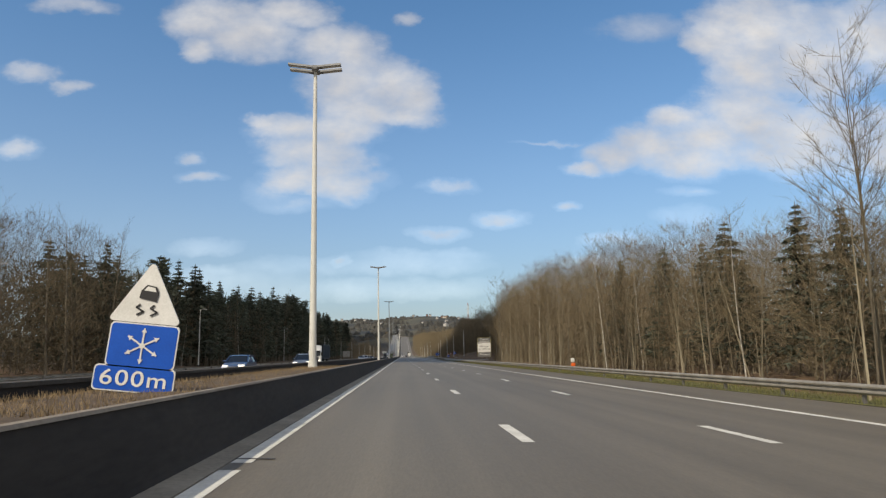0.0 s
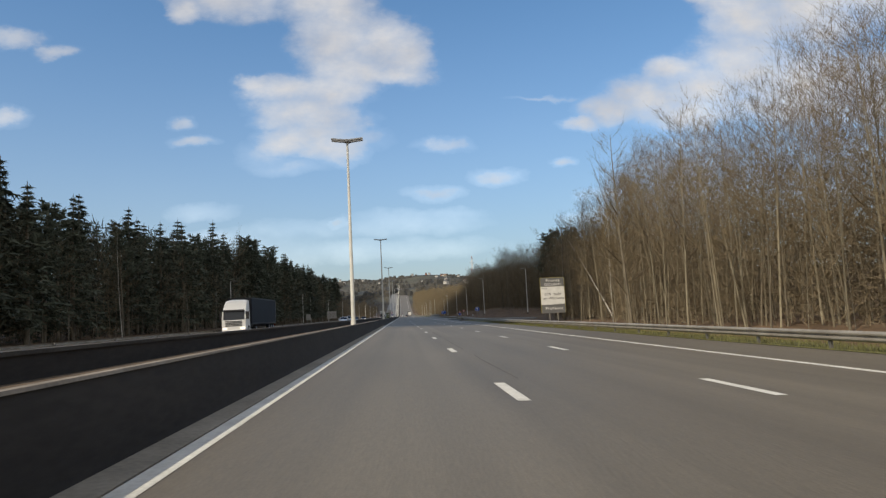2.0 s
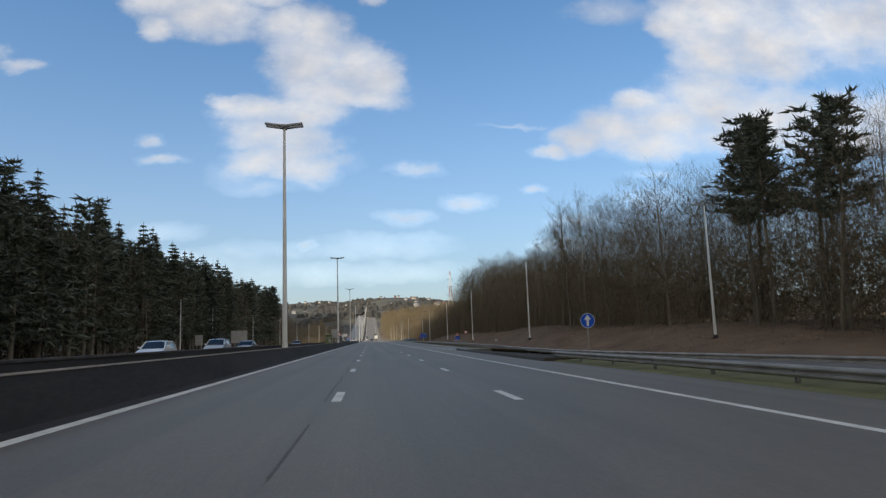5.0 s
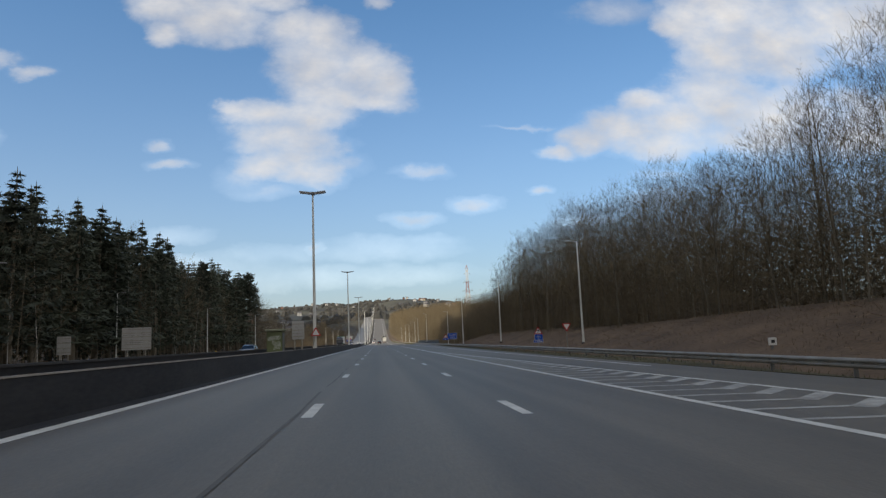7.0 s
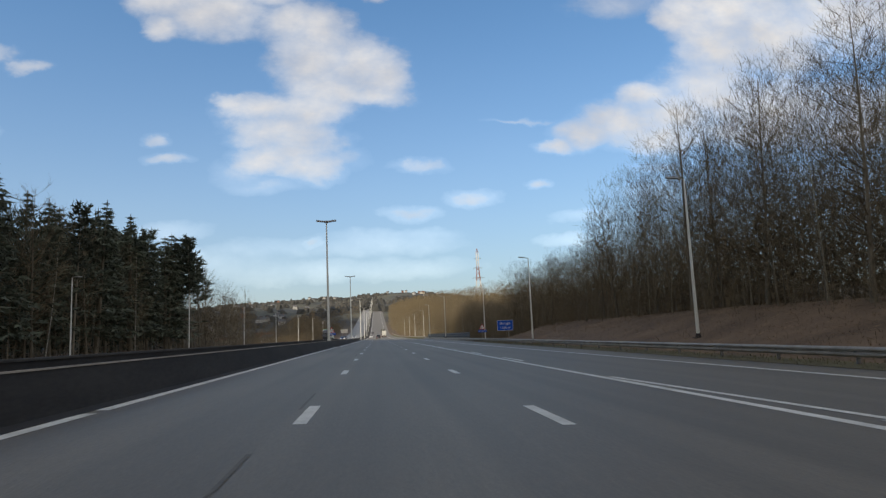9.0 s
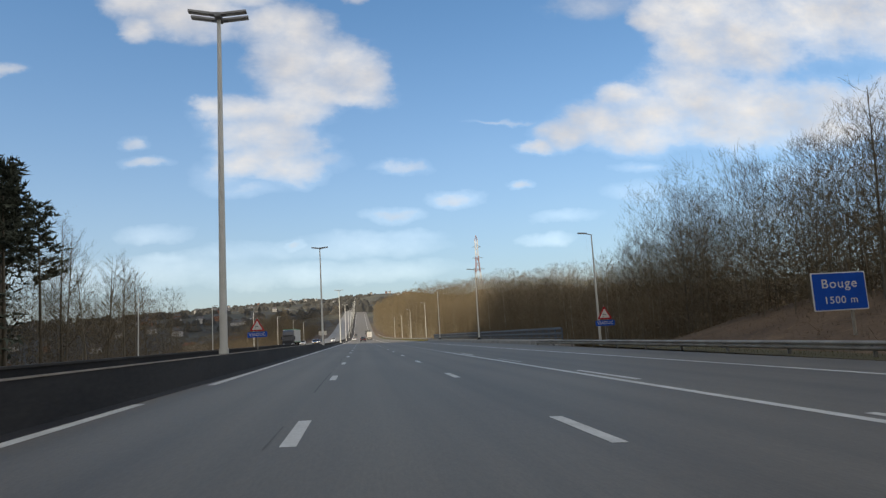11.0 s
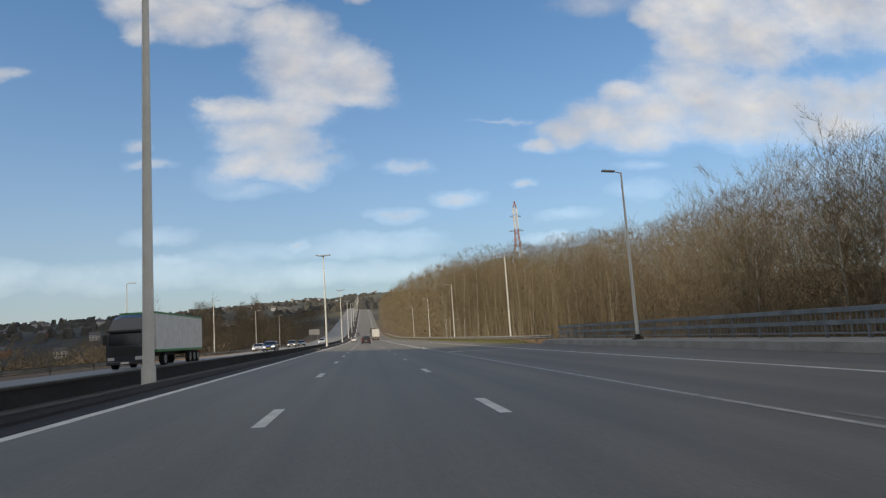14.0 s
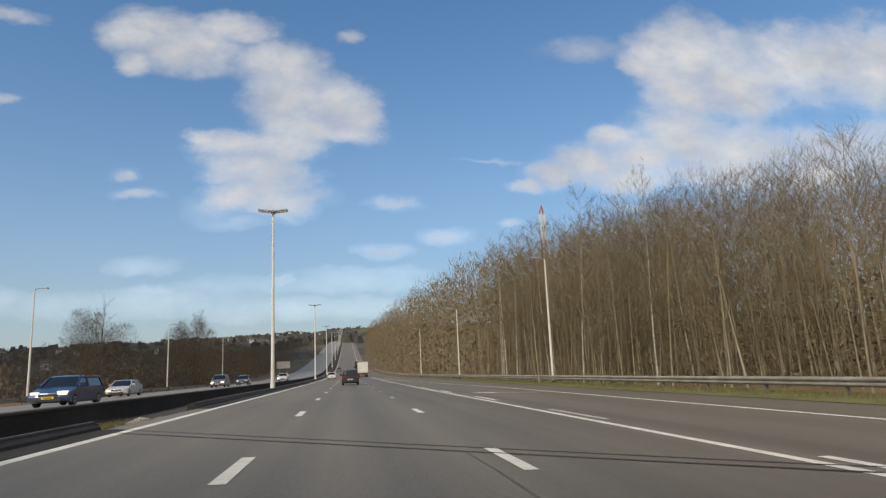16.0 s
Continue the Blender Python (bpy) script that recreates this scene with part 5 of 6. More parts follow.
for x, y, k in ((17.6, 30.5, 0.5), (18.0, 27.4, 0.46), (17.8, 38.4, 0.54), (18.4, 41.5, 0.5), (17.8, 47.6, 0.54), (18.6, 59, 0.6), (17.4, 35.2, 0.38), (19, 24, 0.44), (20, 64, 0.62), (30, 184, 0.8), (26, 168, 0.8)):
    t = plant(rnd.choice(spruce_kinds), x, y, k)
    t.scale = (1.45 * k, 1.45 * k, k)
for x, y, k in ((26, 164, 0.72), (27.5, 170, 0.74), (29.5, 176, 0.78), (31, 205, 0.84), (32, 209, 0.88), (33, 202, 0.84), (34, 211, 0.92), (31.5, 198, 0.82)):
    plant(rnd.choice(pine_kinds), x, y, k)
for x, y, k in ((14.4, 21.8, 1.0), (15.2, 22.6, 0.9), (15.8, 24.4, 0.78)):
    plant(rnd.choice(edge_kinds), x, y, k)
leaning = copy_thing(birch_kinds[0], pose(18.5, 125.2, 0.4, -60, 0, 0))
leaning.scale = (1.1, 1.1, 1.1)
tagged(leaning, "white-barked birch leaning far over against its neighbours")
# wood on the bank
y = 176.0
while y < 404:
    x = right_edge(y) + rnd.uniform(-0.5, 2)
    plant(rnd.choice(spread_kinds if rnd.random() < 0.6 else edge_kinds), x, y + rnd.uniform(-1.2, 1.2), reach_top(x, y, RIGHT_TOP, 15) * rnd.uniform(0.72, 0.99))
    y += 4.2
# wood beside the bridge and beyond it
y = 406.0
while y < 506:
    x = right_edge(y) + rnd.uniform(0, 5)
    plant(rnd.choice(edge_kinds + birch_kinds), x, y, reach_top(x, y, RIGHT_TOP) * rnd.uniform(0.72, 0.96))
    y += 2.8
y = 510.0
while y < 590:
    for row in range(2):
        q = rnd.random()
        x = right_edge(y) + row * 2.4 + rnd.uniform(-0.8, 0.8)
        plant(rnd.choice(edge_kinds if q < 0.72 else birch_kinds), x, y + rnd.uniform(-0.9, 0.9), reach_top(x, y, RIGHT_TOP, 14.6) * rnd.uniform(0.76, 0.98))
    y += 2.7
for y in range(416, 478, 8):
    x = right_edge(y) + rnd.uniform(2, 9)
    plant(rnd.choice(spread_kinds), x, y + rnd.uniform(-3, 3), reach_top(x, y, RIGHT_TOP, 15) * rnd.uniform(0.85, 1.02))
# brush on the bank and along the wood's foot
for y0, y1, n, inset in ((200, 400, 34, -1.0), (0, 150, 26, 0.5), (515, 640, 16, 0.0)):
    for i in range(n):
        y = rnd.uniform(y0, y1)
        plant(rnd.choice(shrub_kinds), right_edge(y) + inset + rnd.uniform(-1.0, 1.0), y, rnd.uniform(0.3, 0.75))

# dark wood on the left
y = 84.0
while y < 432:
    for row in range(2):
        x = -41.5 - row * 5.0 + rnd.uniform(-1.5, 1.5)
        q = rnd.random()
        kinds = spruce_kinds if q < 0.66 else pine_kinds if q < 0.8 else spread_kinds
        t = plant(rnd.choice(kinds), x, y + rnd.uniform(-1.5, 1.5), reach_top(x, y, LEFT_TOP, 20.5 if kinds is pine_kinds else 17.5) * (rnd.uniform(1.0, 1.08) if rnd.random() < 0.45 else rnd.uniform(0.82, 1.0)))
        if kinds is spruce_kinds:
            t.scale.x, t.scale.y = 1.35 * t.scale.x, 1.35 * t.scale.y
    y += 4.1
for y in range(8, 90, 5):
    x = -39 + rnd.uniform(-2, 2)
    plant(rnd.choice(spread_kinds), x, y, reach_top(x, y, LEFT_TOP, 15.5) * rnd.uniform(0.85, 1.02))
for x, y in ((-37, 428), (-40, 433), (-42, 437), (-38, 438.5)):
    plant(rnd.choice(pine_kinds), x, y, reach_top(x, y, LEFT_TOP, 19.5) * rnd.uniform(0.9, 1.0))
for i in range(22):
    y = rnd.uniform(30, 430)
    plant(rnd.choice(birch_kinds), -39.2 + rnd.uniform(-1.2, 0.8), y, rnd.uniform(0.6, 1.1))
for x, y in ((-38, 444), (-40, 450), (-37, 457), (-40, 464), (-38, 472), (-39, 482), (-38, 493)):
    plant(rnd.choice(spread_kinds), x, y, reach_top(x, y, LEFT_TOP, 15.2) * rnd.uniform(0.88, 1.0))
# trees in the valley on the left
for x, y, top in ((-38, 627, 15), (-40, 633, 14), (-41, 645, 12), (-38, 668, 12), (-38, 698, 19.5), (-39, 705, 20.5), (-41, 716, 18), (-42, 735, 17), (-36, 575, 11.5), (-34, 690, 12)):
    plant(rnd.choice(spread_kinds), x, y, (top - land_z(x, y)) / 15.2)
plant(spread_kinds[0], -27.5, 436.0, 0.85)
plant(spread_kinds[1], -29.5, 430.0, 0.8)


# woods too dense to count
def thin_mesh(name, a, b, w, which, mats, g):
    """One long thin triangle from each point of a to its point of b."""
    n = len(a)
    side = np.cross(b - a, g.normal(size=(n, 3)))
    side *= (w / np.maximum(np.linalg.norm(side, axis=1), 1e-6))[:, None]
    co = np.stack((a + side, a - side, b), axis=1).reshape(-1)
    me = bpy.data.meshes.new(name)
    me.vertices.add(3 * n)
    me.vertices.foreach_set("co", co.astype(np.float32))
    me.loops.add(3 * n)
    me.loops.foreach_set("vertex_index", np.arange(3 * n, dtype=np.int32))
    me.polygons.add(n)
    me.polygons.foreach_set("loop_start", np.arange(0, 3 * n, 3, dtype=np.int32))
    me.polygons.foreach_set("material_index", which.astype(np.int32))
    for m in mats:
        me.materials.append(m)
    me.update(calc_edges=True)
    me.validate()
    return me


def canopy(name, crowns, per, width, mats, label, seed, stems=3, lift=0.0, loose=0.55, low=0.0, out=0.5, fine=0.022):
    """Uncounted crowns side by side (x, y, z, height, half-width), each a fan of fine branches over a few stems."""
    g = np.random.default_rng(seed)
    c = np.array(crowns)
    c = np.repeat(c, per, axis=0)
    n = len(c)
    f = low + (1 - low) * g.random(n) ** (0.85 + lift)
    prof = np.where(f < 0.6, 0.62 + 0.38 * f / 0.6, np.sqrt(np.maximum(0.02, 1 - ((f - 0.6) / 0.42) ** 2)))
    ang, r = g.uniform(0, 6.283, n), np.sqrt(g.random(n)) * prof
    dx, dy = np.cos(ang) * r, np.sin(ang) * r
    a = np.stack((c[:, 0] + dx * c[:, 4], c[:, 1] + dy * c[:, 4], c[:, 2] + c[:, 3] * f * 0.93), axis=1)
    d = np.stack((dx * out + g.normal(0, loose, n), dy * out + g.normal(0, loose, n), g.uniform(-0.2, 1.0, n) + 0.5 * (f > 0.6)), axis=1)
    size = np.clip(c[:, 3] / 13.0, 0.55, 1.6)
    d *= (g.uniform(0.3, 1.0, n) * size * (1.0 + 0.35 * (f > 0.6)) / np.linalg.norm(d, axis=1))[:, None]
    w = g.uniform(0.4, 1.0, n) * np.minimum(width * (1.3 - 0.78 * f), fine + 0.25 * np.clip((0.68 - f) / 0.4, 0, 1))
    b = a + d
    which = np.zeros(n)
    if stems:
        s = np.repeat(np.array(crowns), stems, axis=0)
        m = len(s)
        p = np.stack((s[:, 0] + g.normal(0, 0.6, m) * s[:, 4], s[:, 1] + g.normal(0, 0.6, m) * s[:, 4], s[:, 2] - 0.3), axis=1)
        q = p + np.stack((g.normal(0, 0.05, m) * s[:, 3], g.normal(0, 0.05, m) * s[:, 3], s[:, 3] * g.uniform(0.7, 0.97, m)), axis=1)
        a, b = np.concatenate((a, p)), np.concatenate((b, q))
        w = np.concatenate((w, g.uniform(0.022, 0.055, m)))
        which = np.concatenate((which, np.ones(m)))
    me = thin_mesh(name, a, b, w, which, mats, g)
    return tagged(new(name, me), label, "undergrowth" if name == "undergrowth" else "woodland", kind="stuff")


def crown_grid(y0, y1, xs, table, step=3.4, k0=0.8, k1=1.0, half=2.4, inside=None, climb=0.0):
    """Crowns set close in rows behind one another from the wood's edge inwards."""
    out = []
    y = y0
    while y < y1:
        for k, off in enumerate(xs):
            yy = y + rnd.uniform(-1.3, 1.3)
            x = inside(yy, off) + rnd.uniform(-1.0, 1.0)
            z = land_z(x, yy)
            top = along(table, yy) + climb * off - z
            out.append((x, yy, z, max(3.0, top * rnd.uniform(k0, k1)), half * rnd.uniform(0.75, 1.25)))
        y += step
    return out


right_in = lambda y, off: right_edge(y) + off
left_in = lambda y, off: -off
BROWN = (TWIG, BARK_GREY)
WARM = (TWIG_WARM, BARK_PALE)
MIXED = (TWIG, BARK_PALE)
canopy("woodland", crown_grid(-20, 160, (2.4, 4.4, 6.8), RIGHT_TOP, 2.3, 0.8, 1.04, 2.2, inside=right_in), 1300, 0.0165, MIXED, "brown haze of fine branches at the edge of the roadside wood", 1, 3, out=0.4)
canopy("woodland", crown_grid(-20, 160, (9, 12, 15.5, 20, 26), RIGHT_TOP, 3.4, 0.7, 0.95, 2.8, inside=right_in), 460, 0.045, BROWN, "brown mass of branches and stems inside the roadside wood", 12, 3)
canopy("woodland", crown_grid(158, 404, (1.2, 3.8, 6.6), RIGHT_TOP, 2.5, 0.82, 1.05, 2.4, inside=right_in), 950, 0.021, BROWN, "brown haze of fine branches on the bank", 2, 3, out=0.4)
canopy("woodland", crown_grid(158, 404, (9, 12, 15.5, 20, 26), RIGHT_TOP, 3.5, 0.78, 1.0, 2.8, inside=right_in, climb=0.05), 540, 0.056, BROWN, "brown mass of branches and stems in the bank's wood", 13, 3)
canopy("woodland", crown_grid(404, 512, (1.5, 3.4, 5.6, 8.4), RIGHT_TOP, 2.2, 0.88, 1.05, 2.3, inside=right_in), 1150, 0.02, MIXED, "brown haze of branches beside the bridge", 3, 4, out=0.4)
canopy("woodland", crown_grid(404, 512, (11, 15, 20, 27, 36, 48), RIGHT_TOP, 3.8, 0.88, 1.03, 3.0, inside=right_in), 520, 0.046, MIXED, "brown mass of branches beside the bridge", 14, 3)
canopy("woodland", crown_grid(509, 600, (2.6, 4.8, 7.2), RIGHT_TOP, 2.3, 0.84, 1.06, 2.2, inside=right_in), 1400, 0.0135, WARM, "dense leafless wood with warm brown twigs", 4, 6, out=0.4)
canopy("woodland", crown_grid(509, 600, (9.4, 12.4, 16, 21, 27, 35, 45, 57), RIGHT_TOP, 3.6, 0.78, 1.0, 2.9, inside=right_in, climb=0.17), 430, 0.045, WARM, "mass of warm brown twigs and stems beyond the bridge", 15, 5)
canopy("woodland", crown_grid(600, 1000, (1.4, 5, 9, 14, 22, 34, 48), RIGHT_TOP, 5.2, 0.9, 1.06, 3.3, inside=right_in, climb=0.15), 160, 0.14, WARM, "leafless wood along the rising road", 5, 3, fine=0.09)
canopy("woodland", crown_grid(-4, 90, (38, 41, 44.5, 48.5, 53), LEFT_TOP, 3.4, 0.84, 1.04, 2.6, inside=left_in), 560, 0.06, BROWN, "sunlit leafless wood across the opposite carriageway", 6, 4)
canopy("woodland", crown_grid(80, 434, (40.5, 44, 48), LEFT_TOP, 4.0, 0.5, 0.84, 2.6, inside=left_in), 330, 0.05, BROWN, "dark tangle of leafless trees below the conifers", 7, 4)
canopy("woodland", crown_grid(88, 442, (43, 46.5, 51, 57), LEFT_TOP, 3.6, 0.76, 0.94, 2.5, inside=left_in), 230, 0.2, (NEEDLES, BARK_GREY), "dark mass of conifer boughs", 8, 1, out=0.2, fine=0.2)
canopy("woodland", crown_grid(434, 500, (37, 41, 46, 52), LEFT_TOP, 4.2, 0.55, 0.92, 2.8, inside=left_in), 620, 0.042, BROWN, "dark leafless trees at the end of the wood", 9, 3)
# the woods' dim inside, and the thicket at their foot
for y0, y1, mats, seed, note, foot in ((-20, 160, MIXED, 21, "roadside wood", 0.016), (158, 404, BROWN, 22, "bank's wood", 0.034), (404, 512, MIXED, 23, "wood beside the bridge", 0.028), (509, 620, WARM, 24, "wood beyond the bridge", 0.016)):
    canopy("woodland", crown_grid(y0, y1, (8, 13, 20), RIGHT_TOP, 3.4, 0.7, 0.92, 3.2, inside=right_in), 260, 0.16, mats, "tangled branches deep inside the " + note, seed, 2)
    canopy("undergrowth", crown_grid(y0, y1, (1.6, 4.2), RIGHT_TOP, 2.6, 0.35, 0.7, 2.0, inside=right_in), 430, foot * 1.15, mats, "brown thicket of saplings at the foot of the " + note, seed + 10, 2, out=0.3)
# wood climbing the hillside behind
hillside = []
for y in range(520, 646, 6):
    for x0 in (30, 40, 52, 66, 82):
        if y < 565 and x0 < 45:
            continue
        x, yy = x0 + rnd.uniform(-4, 4), y + rnd.uniform(-3, 3)
        top = (21.0 + 0.1 * (x - 28) + 0.11 * (yy - 600)) * rnd.uniform(0.94, 1.04)
        hillside.append((x, yy, top - 13, 13, rnd.uniform(2.8, 4.0)))
canopy("woodland", hillside, 380, 0.06, WARM, "leafless wood climbing the hillside", 18, 3, fine=0.035)
# scrub and tree groups in the valley
valley = []
for i in range(330):
    y = rnd.uniform(510, 1000)
    near_road = rnd.random() < 0.45
    x = -rnd.uniform(32, 66) if near_road else -rnd.uniform(66, 260)
    valley.append((x, y, land_z(x, y), rnd.uniform(2.5, 5.5) if near_road else rnd.uniform(6, 12), rnd.uniform(2.2, 4.5)))
canopy("woodland", valley, 180, 0.12, BROWN, "brown scrub and low trees in the valley", 10, 3, fine=0.07)
valley = []
for x0, y0, top, n in ((-40, 630, 14.5, 8), (-40, 702, 20, 8), (-46, 720, 19, 6), (-50, 790, 19, 8), (-48, 850, 21, 8)):
    for i in range(n):
        x, y = x0 + rnd.uniform(-4, 4), y0 + rnd.uniform(-7, 7)
        z = land_z(x, y)
        valley.append((x, y, z, (top - z) * rnd.uniform(0.78, 1.02), rnd.uniform(2.2, 3.2)))
canopy("woodland", valley, 1100, 0.05, BROWN, "rounded groups of bare trees beside the opposite carriageway", 16, 4, low=0.15)
valley = []
for y in range(542, 900, 5):
    for x0 in (-33, -38, -45, -54, -66):
        x, yy = x0 + rnd.uniform(-2, 2), y + rnd.uniform(-2.5, 2.5)
        z = land_z(x, yy)
        top = along([(540, 2.5), (575, 5.0), (610, 7.6), (660, 11), (720, 14), (800, 17), (900, 21)], yy) * (0.75 if x0 == -33 else 1.0)
        valley.append((x, yy, z, max(3.0, (top - z) * rnd.uniform(0.75, 1.03)), rnd.uniform(2.4, 3.6)))
canopy("woodland", valley, 190, 0.14, BROWN, "brown thicket on the slope below the opposite carriageway", 17, 3, fine=0.05)
far = []
for n, y0, y1, x0, x1 in ((420, 880, 1500, -300, -20), (260, 1000, 1500, 18, 260)):
    for i in range(n):
        y, x = rnd.uniform(y0, y1), rnd.uniform(x0, x1)
        far.append((x, y, land_z(x, y), rnd.uniform(8, 14), rnd.uniform(3, 6)))
canopy("woodland", far, 120, 0.3, BROWN, "far leafless woods on the slopes", 11, 1, fine=0.3)
# woods on the distant ridge, as low ragged clumps
vs, fs = [], []
for i in range(4200):
    y = rnd.uniform(1300, 4100)
    x = rnd.uniform(-0.75, 0.7) * y
    if noise.noise(Vector((x * 0.004, y * 0.004, 5.0))) < -0.15:
        continue
    z = land_z(x, y)
    k = len(vs)
    w, hh = rnd.uniform(6, 14), rnd.uniform(6, 12)
    m = 7
    for a in range(m):
        rr = w * rnd.uniform(0.6, 1.2)
        vs.append((x + rr * math.cos(6.283 * a / m), y + rr * math.sin(6.283 * a / m), z - 1))
    for a in range(m):
        rr = w * rnd.uniform(0.3, 0.75)
        vs.append((x + rr * math.cos(6.283 * a / m), y + rr * math.sin(6.283 * a / m), z + hh * rnd.uniform(0.6, 1.1)))
    for a in range(m):
        b = (a + 1) % m
        fs.append((k + a, k + b, k + m + b, k + m + a))
    fs.append(tuple(k + m + a for a in range(m)))
RIDGE = material("ridge_woods", (0.075, 0.072, 0.064), (0.04, 0.041, 0.039), scale=0.01, fine=0.08, bump=0)
tagged(new("woodland", mesh_from("ridge_woodland", vs, fs, (RIDGE,))), "hazy woods and hedges on the distant hills", "woodland", kind="stuff")
for t in edge_kinds + spread_kinds + birch_kinds + shrub_kinds + spruce_kinds + pine_kinds:
    for o in (*t.children_recursive, t):
        bpy.data.objects.remove(o)

# ---- vehicles ----
GLASS = plain("tinted_glass", (0.012, 0.014, 0.016), 0.06, 0.0, 0.6)
TYRE = material("tyre_rubber", (0.02, 0.02, 0.02), rough=0.85, scale=6, fine=40)
RIM = plain("alloy", (0.42, 0.43, 0.44), 0.35, 0.8)
TRIM_BLACK = plain("black_plastic", (0.02, 0.02, 0.021), 0.55)
HEADLAMP = plain("headlamp_glass", (0.62, 0.64, 0.66), 0.12, 0.2)
HEADLAMP_ON = glowing("lit_headlamp", (1.0, 0.96, 0.86), 0.8)
TAIL = plain("tail_lamp", (0.30, 0.012, 0.012), 0.2)
PLATE = plain("plate_white", (0.7, 0.7, 0.68), 0.5)
PLATE_YELLOW = plain("plate_yellow", (0.75, 0.5, 0.03), 0.5)


def wheel(parent, x, y, r=0.32, w=0.21):
    side = 1 if x > 0 else -1
    bm = bmesh.new()
    tube(bm, (x - w / 2, y, r), (x + w / 2, y, r), r, r, 20)
    es = [e for e in bm.edges if len(e.link_faces) == 2 and any(len(f.verts) > 4 for f in e.link_faces)]
    bmesh.ops.bevel(bm, geom=es, offset=0.03, segments=2, affect="EDGES")
    wh = part("tyre", bm, TYRE, parent)
    bm = bmesh.new()
    tube(bm, (x + side * (w / 2 - 0.02), y, r), (x + side * (w / 2 + 0.006), y, r), r * 0.66, r * 0.62, 16)
    rim = part("rim", bm, RIM, wh, "alloy wheel rim")
    for k in range(5):
        a = 2 * math.pi * k / 5
        b = boxed(x + side * (w / 2 + 0.004) - 0.006, x + side * (w / 2 + 0.004) + 0.006, y - 0.03, y + 0.03, r + 0.03, r + 0.2)
        bmesh.ops.rotate(b, cent=(x, y, r), matrix=Matrix.Rotation(a, 3, "X"), verts=b.verts)
        part("spoke", b, TRIM_BLACK, wh)


def shell(outline, half, tuck):
    """A body from its side outline of (y, z), drawn in at the flanks by tuck(y, z)."""
    bm = bmesh.new()
    cols = []
    for f in (-1.0, -0.94, -0.6, 0.0, 0.6, 0.94, 1.0):
        ring = []
        for y, z in outline:
            k = 1.0 if abs(f) < 0.97 else 0.985
            cz = 0.62
            ring.append(bm.verts.new((f * (half - tuck(y, z)), y * (1.0 - 0.045 * abs(f) ** 3), cz + (z - cz) * (1 - 0.05 * abs(f) ** 4))))
        cols.append(ring)
    n = len(outline)
    for a, b in zip(cols, cols[1:]):
        for i in range(n):
            bm.faces.new((a[i], a[(i + 1) % n], b[(i + 1) % n], b[i]))
    bm.faces.new(cols[0])
    bm.faces.new(cols[-1][::-1])
    return bm


